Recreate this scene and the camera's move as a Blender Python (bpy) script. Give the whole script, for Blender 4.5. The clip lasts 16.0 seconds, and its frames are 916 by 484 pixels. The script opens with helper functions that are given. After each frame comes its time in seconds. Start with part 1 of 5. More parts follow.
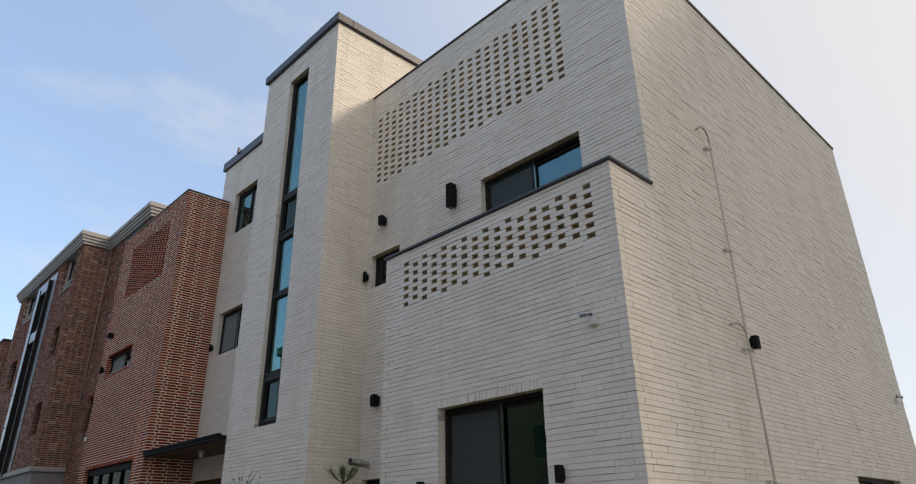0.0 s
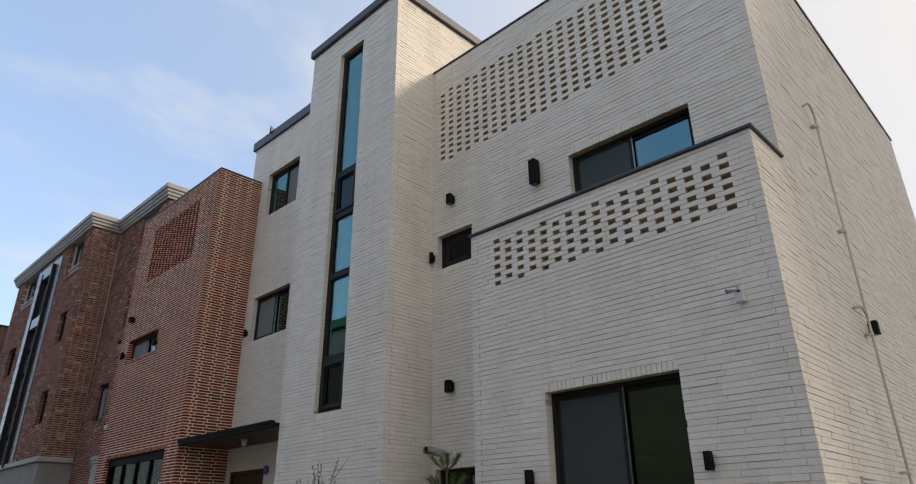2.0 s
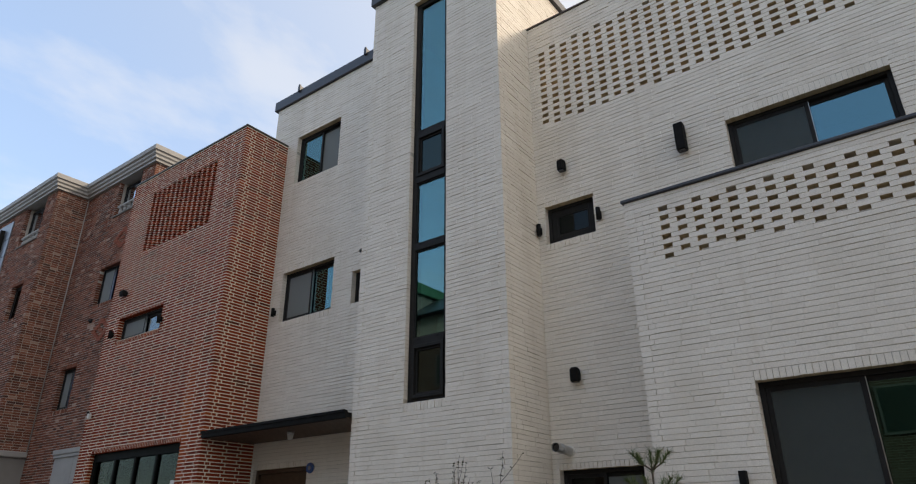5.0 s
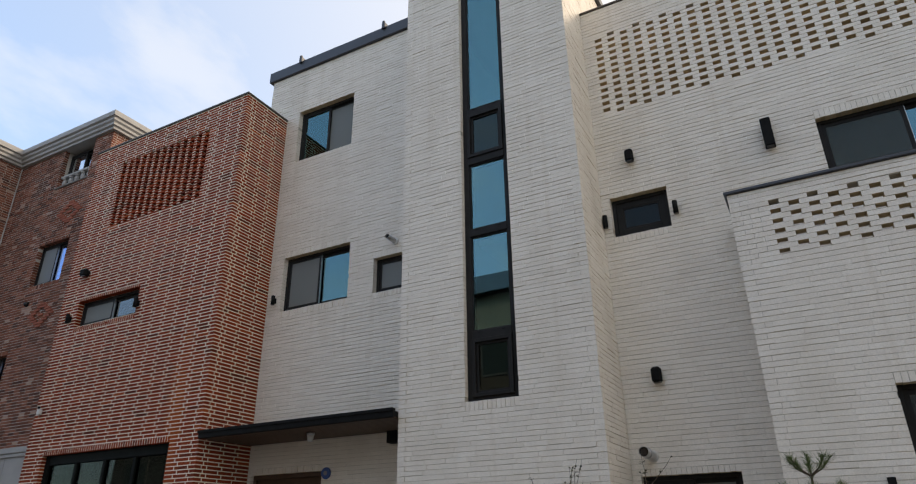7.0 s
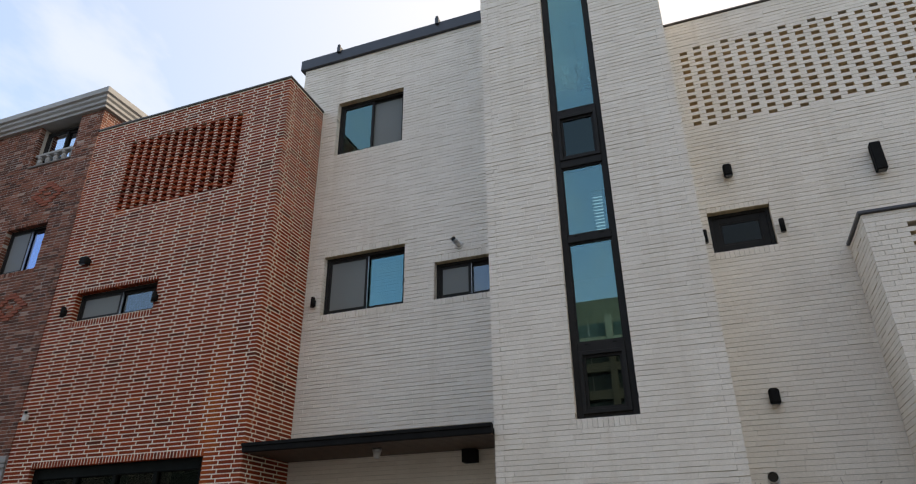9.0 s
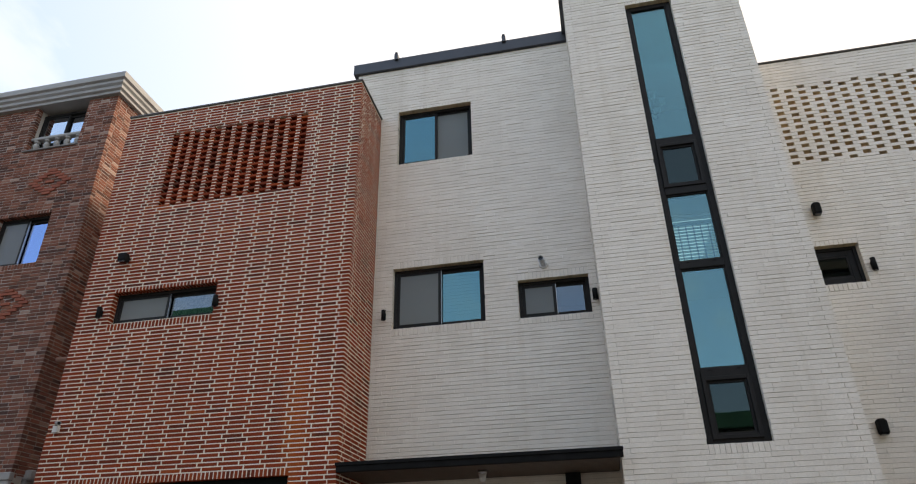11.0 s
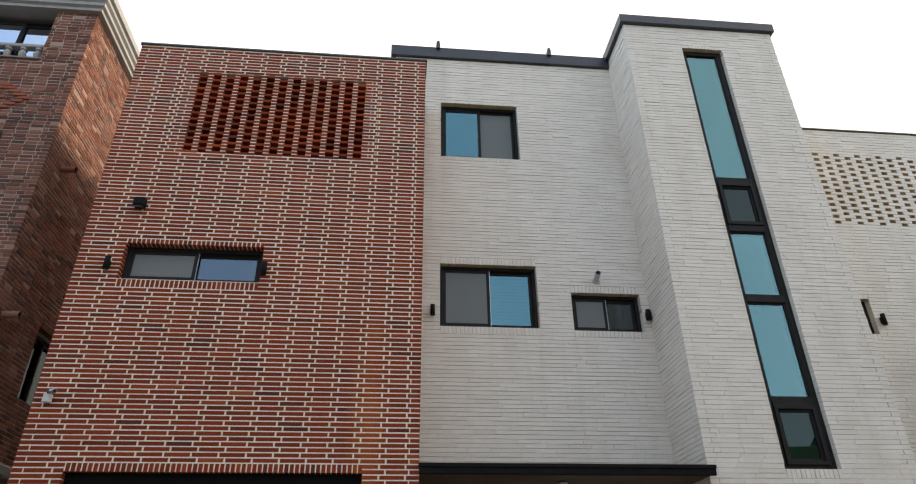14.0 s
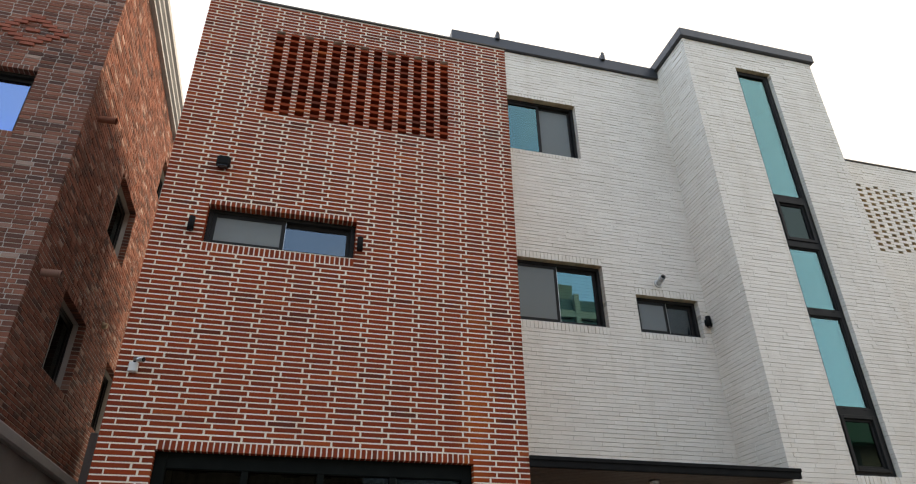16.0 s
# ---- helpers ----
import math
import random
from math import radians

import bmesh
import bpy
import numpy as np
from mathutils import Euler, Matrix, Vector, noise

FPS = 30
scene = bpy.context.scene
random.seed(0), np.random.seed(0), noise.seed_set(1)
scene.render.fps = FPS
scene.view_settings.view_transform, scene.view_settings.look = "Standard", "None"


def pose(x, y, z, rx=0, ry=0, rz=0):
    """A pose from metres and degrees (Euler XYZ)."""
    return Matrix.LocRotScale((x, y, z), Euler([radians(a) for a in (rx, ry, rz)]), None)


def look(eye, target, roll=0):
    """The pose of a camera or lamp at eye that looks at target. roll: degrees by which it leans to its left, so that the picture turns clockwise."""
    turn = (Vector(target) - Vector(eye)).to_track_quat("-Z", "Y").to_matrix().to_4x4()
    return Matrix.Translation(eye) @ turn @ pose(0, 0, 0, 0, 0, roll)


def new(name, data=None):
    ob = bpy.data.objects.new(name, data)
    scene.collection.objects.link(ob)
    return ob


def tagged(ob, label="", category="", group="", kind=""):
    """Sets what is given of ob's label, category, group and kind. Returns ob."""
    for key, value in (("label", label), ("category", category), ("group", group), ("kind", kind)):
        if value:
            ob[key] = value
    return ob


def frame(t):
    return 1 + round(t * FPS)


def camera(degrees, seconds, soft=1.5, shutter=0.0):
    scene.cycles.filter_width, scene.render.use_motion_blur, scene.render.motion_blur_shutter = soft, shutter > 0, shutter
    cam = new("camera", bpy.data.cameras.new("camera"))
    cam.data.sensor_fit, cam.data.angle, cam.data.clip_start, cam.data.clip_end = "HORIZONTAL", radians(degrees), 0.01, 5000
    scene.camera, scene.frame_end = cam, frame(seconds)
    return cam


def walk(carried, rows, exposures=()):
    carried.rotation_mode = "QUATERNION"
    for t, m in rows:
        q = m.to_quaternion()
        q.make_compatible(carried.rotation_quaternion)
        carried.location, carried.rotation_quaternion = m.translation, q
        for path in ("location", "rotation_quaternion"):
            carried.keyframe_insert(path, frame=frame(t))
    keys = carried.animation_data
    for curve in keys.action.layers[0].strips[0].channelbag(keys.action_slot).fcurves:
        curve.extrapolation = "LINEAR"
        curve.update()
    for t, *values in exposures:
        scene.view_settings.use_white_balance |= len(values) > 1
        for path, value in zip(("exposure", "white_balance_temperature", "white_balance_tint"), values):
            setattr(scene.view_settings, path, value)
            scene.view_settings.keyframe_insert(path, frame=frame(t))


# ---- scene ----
cam = camera(69.2, 16.0, 1.15)
PATH = [
    (0, (0.19, 0.027, 1.613), (1.463, 1.344, 2.417), -0.9),
    (0.5, (0.0, 0.246, 1.599), (1.276, 1.56, 2.402), -0.8),
    (1, (-0.104, 0.552, 1.578), (1.175, 1.864, 2.378), -0.7),
    (1.5, (-0.254, 0.937, 1.569), (1.032, 2.243, 2.369), -0.8),
    (2, (-0.4, 1.367, 1.564), (0.916, 2.643, 2.364), -0.5),
    (2.5, (-0.556, 1.858, 1.584), (0.807, 3.084, 2.382), -0.7),
    (3, (-0.743, 2.331, 1.58), (0.646, 3.529, 2.377), -0.7),
    (3.5, (-0.806, 2.732, 1.606), (0.602, 3.908, 2.402), -0.9),
    (4, (-0.927, 3.141, 1.605), (0.495, 4.299, 2.405), -0.7),
    (6.3, (-1.297, 5.398, 1.678), (0.268, 6.337, 2.497), -0.4),
    (6.5, (-1.361, 5.59, 1.67), (0.223, 6.494, 2.49), -0.5),
    (7, (-1.524, 6.128, 1.683), (0.082, 6.985, 2.51), -0.8),
    (7.5, (-1.565, 6.626, 1.668), (0.048, 7.451, 2.515), -0.6),
    (8, (-1.642, 7.171, 1.673), (-0.011, 7.948, 2.531), -0.6),
    (8.5, (-1.722, 7.716, 1.702), (-0.068, 8.431, 2.569), -0.6),
    (9, (-1.838, 8.3, 1.73), (-0.157, 8.924, 2.617), -0.6),
    (9.5, (-2.002, 8.875, 1.752), (-0.308, 9.439, 2.654), -0.7),
    (11.8, (-2.398, 11.572, 1.807), (-0.658, 11.811, 2.764), -1.0),
    (12, (-2.375, 11.777, 1.826), (-0.634, 11.994, 2.786), -0.9),
    (12.5, (-2.34, 12.34, 1.813), (-0.6, 12.501, 2.785), -1.0),
    (13, (-2.265, 12.858, 1.78), (-0.52, 12.906, 2.756), -0.9),
    (13.5, (-2.184, 13.4, 1.755), (-0.445, 13.339, 2.741), -0.8),
    (14, (-2.071, 13.909, 1.723), (-0.342, 13.73, 2.712), -0.8),
    (14.5, (-1.911, 14.457, 1.708), (-0.193, 14.212, 2.702), -0.7),
    (15, (-1.728, 15.01, 1.689), (-0.027, 14.686, 2.689), -0.7),
    (15.5, (-1.554, 15.562, 1.676), (0.135, 15.187, 2.679), -0.8),
    (16, (-1.412, 16.031, 1.671), (0.261, 15.583, 2.67), -0.6),
]
EXPOSURES = [(0.0, 0.24, 7700, 13), (1.5, 0.26, 7700, 13), (2.5, 0.42, 7850, 13), (3.5, 0.49, 7900, 13), (4.2, 0.43, 7900, 13), (6.5, 0.63, 7950, 13), (8.5, 0.58, 8050, 13), (9.5, 0.83, 8100, 13), (12.0, 0.92, 8300, 13), (12.5, 1.06, 8350, 13), (14.5, 1.06, 8400, 12), (15.5, 1.10, 8450, 12), (16.0, 1.18, 8450, 12)]
walk(cam, [(t, look(eye, target, roll)) for t, eye, target, roll in PATH], EXPOSURES)

# ---- world and sun ----
SUN = Vector((0.495, -0.722, 0.484)).normalized()
world = bpy.data.worlds.new("world")
scene.world = world
world.use_nodes = True


def sky_nodes():
    n, l = world.node_tree.nodes, world.node_tree.links
    n.clear()
    out, bg = n.new("ShaderNodeOutputWorld"), n.new("ShaderNodeBackground")
    sky = n.new("ShaderNodeTexSky")
    sky.sky_type, sky.sun_disc = "NISHITA", False
    sky.sun_elevation = math.asin(SUN.z)
    sky.sun_rotation = math.atan2(SUN.x, SUN.y)
    sky.air_density, sky.dust_density, sky.ozone_density = 1.0, 1.5, 1.5
    tc = n.new("ShaderNodeTexCoord")
    sep = n.new("ShaderNodeSeparateXYZ")
    l.new(tc.outputs["Generated"], sep.inputs[0])
    high = n.new("ShaderNodeMath"); high.operation = "ADD"; high.inputs[1].default_value = 0.35
    l.new(sep.outputs["Z"], high.inputs[0])
    flat = n.new("ShaderNodeVectorMath"); flat.operation = "DIVIDE"
    l.new(tc.outputs["Generated"], flat.inputs[0]); l.new(high.outputs[0], flat.inputs[1])
    mp = n.new("ShaderNodeMapping"); mp.inputs["Scale"].default_value = (1.0, 1.8, 1.0); mp.inputs["Rotation"].default_value = (0, 0, 0.6)
    mp.inputs["Location"].default_value = CLOUD_SHIFT
    l.new(flat.outputs[0], mp.inputs[0])
    no = n.new("ShaderNodeTexNoise"); no.inputs["Scale"].default_value = 2.3; no.inputs["Detail"].default_value = 7; no.inputs["Roughness"].default_value = 0.55
    l.new(mp.outputs[0], no.inputs["Vector"])
    ramp = n.new("ShaderNodeMapRange"); ramp.inputs["From Min"].default_value = 0.46; ramp.inputs["From Max"].default_value = 0.72
    ramp.interpolation_type = "SMOOTHSTEP"
    l.new(no.outputs["Fac"], ramp.inputs["Value"])
    # haze that whitens the sky on the sun's side
    dot = n.new("ShaderNodeVectorMath"); dot.operation = "DOT_PRODUCT"; dot.inputs[1].default_value = SUN
    l.new(tc.outputs["Generated"], dot.inputs[0])
    haze = n.new("ShaderNodeMapRange"); haze.inputs["From Min"].default_value = -0.35; haze.inputs["From Max"].default_value = 0.95
    haze.interpolation_type = "SMOOTHSTEP"
    l.new(dot.outputs["Value"], haze.inputs["Value"])
    cloud = n.new("ShaderNodeMath"); cloud.operation = "MULTIPLY"; cloud.inputs[1].default_value = 0.52
    l.new(ramp.outputs[0], cloud.inputs[0])
    both = n.new("ShaderNodeMath"); both.operation = "MAXIMUM"
    l.new(cloud.outputs[0], both.inputs[0]); l.new(haze.outputs[0], both.inputs[1])
    glow = n.new("ShaderNodeMix"); glow.data_type = "RGBA"
    glow.inputs["A"].default_value = (4.1, 4.6, 5.3, 1); glow.inputs["B"].default_value = (4.65, 4.85, 5.15, 1)
    l.new(haze.outputs[0], glow.inputs["Factor"])
    lift = n.new("ShaderNodeVectorMath"); lift.operation = "MULTIPLY_ADD"
    lift.inputs[1].default_value, lift.inputs[2].default_value = (0.86, 0.90, 0.95), (1.02, 1.62, 2.72)
    l.new(sky.outputs[0], lift.inputs[0])
    mix = n.new("ShaderNodeMix"); mix.data_type = "RGBA"
    l.new(both.outputs[0], mix.inputs["Factor"]); l.new(lift.outputs[0], mix.inputs["A"]); l.new(glow.outputs["Result"], mix.inputs["B"])
    l.new(mix.outputs["Result"], bg.inputs["Color"])
    bg.inputs["Strength"].default_value = SKY
    l.new(bg.outputs[0], out.inputs[0])


SKY, CLOUD_SHIFT = 0.15, (0.3, 0.1, 0.0)
sky_nodes()
sun = new("sun", bpy.data.lights.new("sun", "SUN"))
sun.data.energy, sun.data.angle, sun.data.color = 1.5, radians(10.0), (1.0, 0.93, 0.84)
sun.matrix_world = look((30, -40, 40), Vector((30, -40, 40)) - SUN)


# ---- materials ----
def material(name, rough=0.6, metal=0.0, spec=0.5):
    m = bpy.data.materials.new(name)
    m.use_nodes = True
    b = m.node_tree.nodes["Principled BSDF"]
    b.inputs["Roughness"].default_value, b.inputs["Metallic"].default_value = rough, metal
    b.inputs["Specular IOR Level"].default_value = spec
    return m, m.node_tree.nodes, m.node_tree.links, b


def surface(name, dark, light, scale=6.0, rough=0.6, metal=0.0, bump=0.15, grain=120.0, spec=0.5, big=0.7):
    """Two colours mixed by a large noise, a finer grain over them, and a fine relief."""
    m, n, l, b = material(name, rough, metal, spec)
    tc = n.new("ShaderNodeTexCoord")
    a = n.new("ShaderNodeTexNoise"); a.inputs["Scale"].default_value = scale; a.inputs["Detail"].default_value = 6
    g = n.new("ShaderNodeTexNoise"); g.inputs["Scale"].default_value = grain; g.inputs["Detail"].default_value = 3
    l.new(tc.outputs["Object"], a.inputs["Vector"]); l.new(tc.outputs["Object"], g.inputs["Vector"])
    add = n.new("ShaderNodeMix"); add.inputs["Factor"].default_value = 1 - big
    l.new(a.outputs["Fac"], add.inputs["A"]); l.new(g.outputs["Fac"], add.inputs["B"])
    mr = n.new("ShaderNodeMapRange"); mr.inputs["From Min"].default_value = 0.3; mr.inputs["From Max"].default_value = 0.7
    l.new(add.outputs["Result"], mr.inputs["Value"])
    mix = n.new("ShaderNodeMix"); mix.data_type = "RGBA"
    mix.inputs["A"].default_value, mix.inputs["B"].default_value = (*dark, 1), (*light, 1)
    l.new(mr.outputs[0], mix.inputs["Factor"]); l.new(mix.outputs["Result"], b.inputs["Base Color"])
    bp = n.new("ShaderNodeBump"); bp.inputs["Strength"].default_value = bump; bp.inputs["Distance"].default_value = 0.003
    l.new(g.outputs["Fac"], bp.inputs["Height"]); l.new(bp.outputs[0], b.inputs["Normal"])
    return m


def brick_material(name, colours, stain, rough=0.75, bump=0.35, streak=0.25, patch=None, spec=0.3, runs=None):
    """Each brick takes its own colour from a ramp; grain and weather stains over it."""
    m, n, l, b = material(name, rough, 0, spec)
    geo, info, tc = n.new("ShaderNodeNewGeometry"), n.new("ShaderNodeObjectInfo"), n.new("ShaderNodeTexCoord")
    s = n.new("ShaderNodeMath"); s.operation = "ADD"
    l.new(geo.outputs["Random Per Island"], s.inputs[0]); l.new(info.outputs["Random"], s.inputs[1])
    f = n.new("ShaderNodeMath"); f.operation = "FRACT"
    l.new(s.outputs[0], f.inputs[0])
    r = n.new("ShaderNodeValToRGB"); r.color_ramp.interpolation = "LINEAR"
    e = r.color_ramp.elements
    while len(e) < len(colours):
        e.new(0.5)
    for k, (p, c) in enumerate(colours):
        e[k].position, e[k].color = p, (*c, 1)
    l.new(f.outputs[0], r.inputs[0])
    g = n.new("ShaderNodeTexNoise"); g.inputs["Scale"].default_value = 90; g.inputs["Detail"].default_value = 5; g.inputs["Roughness"].default_value = 0.65
    w = n.new("ShaderNodeTexNoise"); w.inputs["Scale"].default_value = 1.3; w.inputs["Detail"].default_value = 7
    l.new(geo.outputs["Position"], g.inputs["Vector"])
    mp = n.new("ShaderNodeMapping"); mp.inputs["Scale"].default_value = (1.6, 1.6, 0.5)
    l.new(geo.outputs["Position"], mp.inputs[0]); l.new(mp.outputs[0], w.inputs["Vector"])
    gr = n.new("ShaderNodeMapRange"); gr.inputs["From Min"].default_value = 0.3; gr.inputs["From Max"].default_value = 0.7
    gr.inputs["To Min"].default_value = 0.86; gr.inputs["To Max"].default_value = 1.1
    l.new(g.outputs["Fac"], gr.inputs["Value"])
    mul = n.new("ShaderNodeVectorMath"); mul.operation = "SCALE"
    l.new(r.outputs[0], mul.inputs[0]); l.new(gr.outputs[0], mul.inputs["Scale"])
    wr = n.new("ShaderNodeMapRange"); wr.inputs["From Min"].default_value = 0.5; wr.inputs["From Max"].default_value = 0.75; wr.inputs["To Max"].default_value = streak
    l.new(w.outputs["Fac"], wr.inputs["Value"])
    mix = n.new("ShaderNodeMix"); mix.data_type = "RGBA"; mix.inputs["B"].default_value = (*stain, 1)
    l.new(wr.outputs[0], mix.inputs["Factor"]); l.new(mul.outputs[0], mix.inputs["A"])
    last = mix
    if runs:
        # thin brownish runs that rain has drawn down the wall
        rm = n.new("ShaderNodeMapping"); rm.inputs["Scale"].default_value = (4.5, 4.5, 0.16)
        rn = n.new("ShaderNodeTexNoise"); rn.inputs["Scale"].default_value = 1.6; rn.inputs["Detail"].default_value = 6; rn.inputs["Roughness"].default_value = 0.6
        rr = n.new("ShaderNodeMapRange"); rr.inputs["From Min"].default_value = 0.55; rr.inputs["From Max"].default_value = 0.78; rr.inputs["To Max"].default_value = runs[1]
        l.new(geo.outputs["Position"], rm.inputs[0]); l.new(rm.outputs[0], rn.inputs["Vector"]); l.new(rn.outputs["Fac"], rr.inputs["Value"])
        last = n.new("ShaderNodeMix"); last.data_type = "RGBA"; last.inputs["B"].default_value = (*runs[0], 1)
        l.new(rr.outputs[0], last.inputs["Factor"]); l.new(mix.outputs["Result"], last.inputs["A"])
        mix = last
    if patch:
        # a rust-coloured run of bricks where water has come down
        off = n.new("ShaderNodeVectorMath"); off.operation = "SUBTRACT"; off.inputs[1].default_value = patch[0]
        l.new(geo.outputs["Position"], off.inputs[0])
        sc = n.new("ShaderNodeVectorMath"); sc.operation = "MULTIPLY"; sc.inputs[1].default_value = patch[1]
        l.new(off.outputs[0], sc.inputs[0])
        ln = n.new("ShaderNodeVectorMath"); ln.operation = "LENGTH"
        l.new(sc.outputs[0], ln.inputs[0])
        wob = n.new("ShaderNodeMath"); wob.operation = "ADD"
        l.new(ln.outputs["Value"], wob.inputs[0]); l.new(f.outputs[0], wob.inputs[1])
        am = n.new("ShaderNodeMapRange"); am.inputs["From Min"].default_value = 1.6; am.inputs["From Max"].default_value = 0.7; am.inputs["To Max"].default_value = 0.75
        l.new(wob.outputs[0], am.inputs["Value"])
        last = n.new("ShaderNodeMix"); last.data_type = "RGBA"; last.inputs["B"].default_value = (*patch[2], 1)
        l.new(am.outputs[0], last.inputs["Factor"]); l.new(mix.outputs["Result"], last.inputs["A"])
    l.new(last.outputs["Result"], b.inputs["Base Color"])
    bp = n.new("ShaderNodeBump"); bp.inputs["Strength"].default_value = bump; bp.inputs["Distance"].default_value = 0.004
    l.new(g.outputs["Fac"], bp.inputs["Height"]); l.new(bp.outputs[0], b.inputs["Normal"])
    return m


def glass_material(name, tint, mirror, through_colour, edge=0.9):
    """Coated window glass: part mirror, part clear."""
    m = bpy.data.materials.new(name)
    m.use_nodes = True
    n, l = m.node_tree.nodes, m.node_tree.links
    n.clear()
    out, mix = n.new("ShaderNodeOutputMaterial"), n.new("ShaderNodeMixShader")
    gl, tr = n.new("ShaderNodeBsdfGlossy"), n.new("ShaderNodeBsdfTransparent")
    gl.inputs["Color"].default_value, gl.inputs["Roughness"].default_value = (*tint, 1), 0.004
    tr.inputs["Color"].default_value = (*through_colour, 1)
    tc, no, bp = n.new("ShaderNodeTexCoord"), n.new("ShaderNodeTexNoise"), n.new("ShaderNodeBump")
    no.inputs["Scale"].default_value = 1.7
    bp.inputs["Strength"].default_value, bp.inputs["Distance"].default_value = 0.02, 0.02
    l.new(tc.outputs["Object"], no.inputs["Vector"]); l.new(no.outputs["Fac"], bp.inputs["Height"]); l.new(bp.outputs[0], gl.inputs["Normal"])
    fr, ml = n.new("ShaderNodeFresnel"), n.new("ShaderNodeMath")
    fr.inputs["IOR"].default_value = 1.5
    ml.operation, ml.use_clamp = "MULTIPLY_ADD", True
    ml.inputs[1].default_value, ml.inputs[2].default_value = edge, mirror
    l.new(fr.outputs[0], ml.inputs[0]); l.new(ml.outputs[0], mix.inputs[0])
    l.new(tr.outputs[0], mix.inputs[1]); l.new(gl.outputs[0], mix.inputs[2]); l.new(mix.outputs[0], out.inputs[0])
    return m


def net_material(name, colour, cover):
    m = bpy.data.materials.new(name)
    m.use_nodes = True
    n, l = m.node_tree.nodes, m.node_tree.links
    n.clear()
    out, mix = n.new("ShaderNodeOutputMaterial"), n.new("ShaderNodeMixShader")
    d, tr = n.new("ShaderNodeBsdfDiffuse"), n.new("ShaderNodeBsdfTransparent")
    d.inputs["Color"].default_value = (*colour, 1)
    mix.inputs[0].default_value = cover
    l.new(tr.outputs[0], mix.inputs[1]); l.new(d.outputs[0], mix.inputs[2]); l.new(mix.outputs[0], out.inputs[0])
    return m


def brick_bond(name):
    """Brown brickwork of the houses across the street, met only in the panes."""
    m, n, l, b = material(name, 0.9, 0, 0.1)
    geo, mp, br = n.new("ShaderNodeNewGeometry"), n.new("ShaderNodeMapping"), n.new("ShaderNodeTexBrick")
    mp.inputs["Rotation"].default_value = (math.pi / 2, 0, math.pi / 2)
    mp.vector_type = "TEXTURE"
    br.inputs["Color1"].default_value, br.inputs["Color2"].default_value, br.inputs["Mortar"].default_value = (0.16, 0.10, 0.07, 1), (0.28, 0.20, 0.15, 1), (0.40, 0.37, 0.33, 1)
    br.inputs["Scale"].default_value, br.inputs["Brick Width"].default_value, br.inputs["Row Height"].default_value, br.inputs["Mortar Size"].default_value = 1.0, 0.21, 0.067, 0.010
    l.new(geo.outputs["Position"], mp.inputs[0]); l.new(mp.outputs[0], br.inputs["Vector"]); l.new(br.outputs["Color"], b.inputs["Base Color"])
    return m


WHITE = brick_material("white_glazed_brick", [(0.0, (0.80, 0.73, 0.635)), (0.5, (0.83, 0.762, 0.668)), (1.0, (0.86, 0.795, 0.70))], (0.60, 0.53, 0.43), 0.5, 0.2, 0.35, runs=((0.52, 0.42, 0.29), 0.24))
CLAY = brick_material("tan_clay_brick_body", [(0.0, (0.48, 0.375, 0.235)), (1.0, (0.62, 0.50, 0.335))], (0.36, 0.28, 0.17), 0.85)
RED = brick_material("red_brick", [(0.0, (0.125, 0.034, 0.021)), (0.1, (0.205, 0.041, 0.020)), (0.6, (0.262, 0.046, 0.019)), (0.95, (0.305, 0.054, 0.020)), (1.0, (0.38, 0.085, 0.028))], (0.17, 0.045, 0.018), 0.85, 0.35, 0.25, ((4.98, 14.15, 3.5), (1.0, 5.6, 0.85), (0.42, 0.092, 0.021)), 0.06)
BROWN = brick_material("brown_mixed_brick", [(0.0, (0.10, 0.055, 0.046)), (0.14, (0.155, 0.07, 0.052)), (0.6, (0.24, 0.094, 0.063)), (0.93, (0.31, 0.132, 0.09)), (1.0, (0.44, 0.31, 0.255))], (0.16, 0.095, 0.075), 0.9, 0.5, 0.3, None, 0.06)
ORANGE = brick_material("orange_accent_brick", [(0.0, (0.30, 0.085, 0.05)), (1.0, (0.36, 0.11, 0.065))], (0.25, 0.09, 0.06))
WHITE_JOINT = surface("pale_joint", (0.48, 0.435, 0.37), (0.58, 0.53, 0.455), 3, 0.9)
RED_JOINT = surface("white_mortar", (0.79, 0.70, 0.575), (0.88, 0.80, 0.67), 4, 0.9, bump=0.3)
BROWN_JOINT = surface("grey_mortar", (0.44, 0.41, 0.37), (0.56, 0.53, 0.48), 4, 0.9, bump=0.3)
FRAME = surface("dark_grey_aluminium", (0.017, 0.0165, 0.016), (0.026, 0.025, 0.024), 8, 0.5, 0.0, 0.03, spec=0.13)
SHOP_FRAME = surface("black_green_shopfront_paint", (0.005, 0.0065, 0.006), (0.009, 0.011, 0.010), 8, 0.6, 0.0, 0.03, spec=0.05)
CAP = surface("dark_zinc_flashing", (0.045, 0.048, 0.055), (0.065, 0.068, 0.076), 3, 0.4, 0.3, 0.05)
CAP_BROWN = surface("brown_metal_coping", (0.06, 0.05, 0.042), (0.09, 0.078, 0.066), 3, 0.45, 0.2, 0.05)
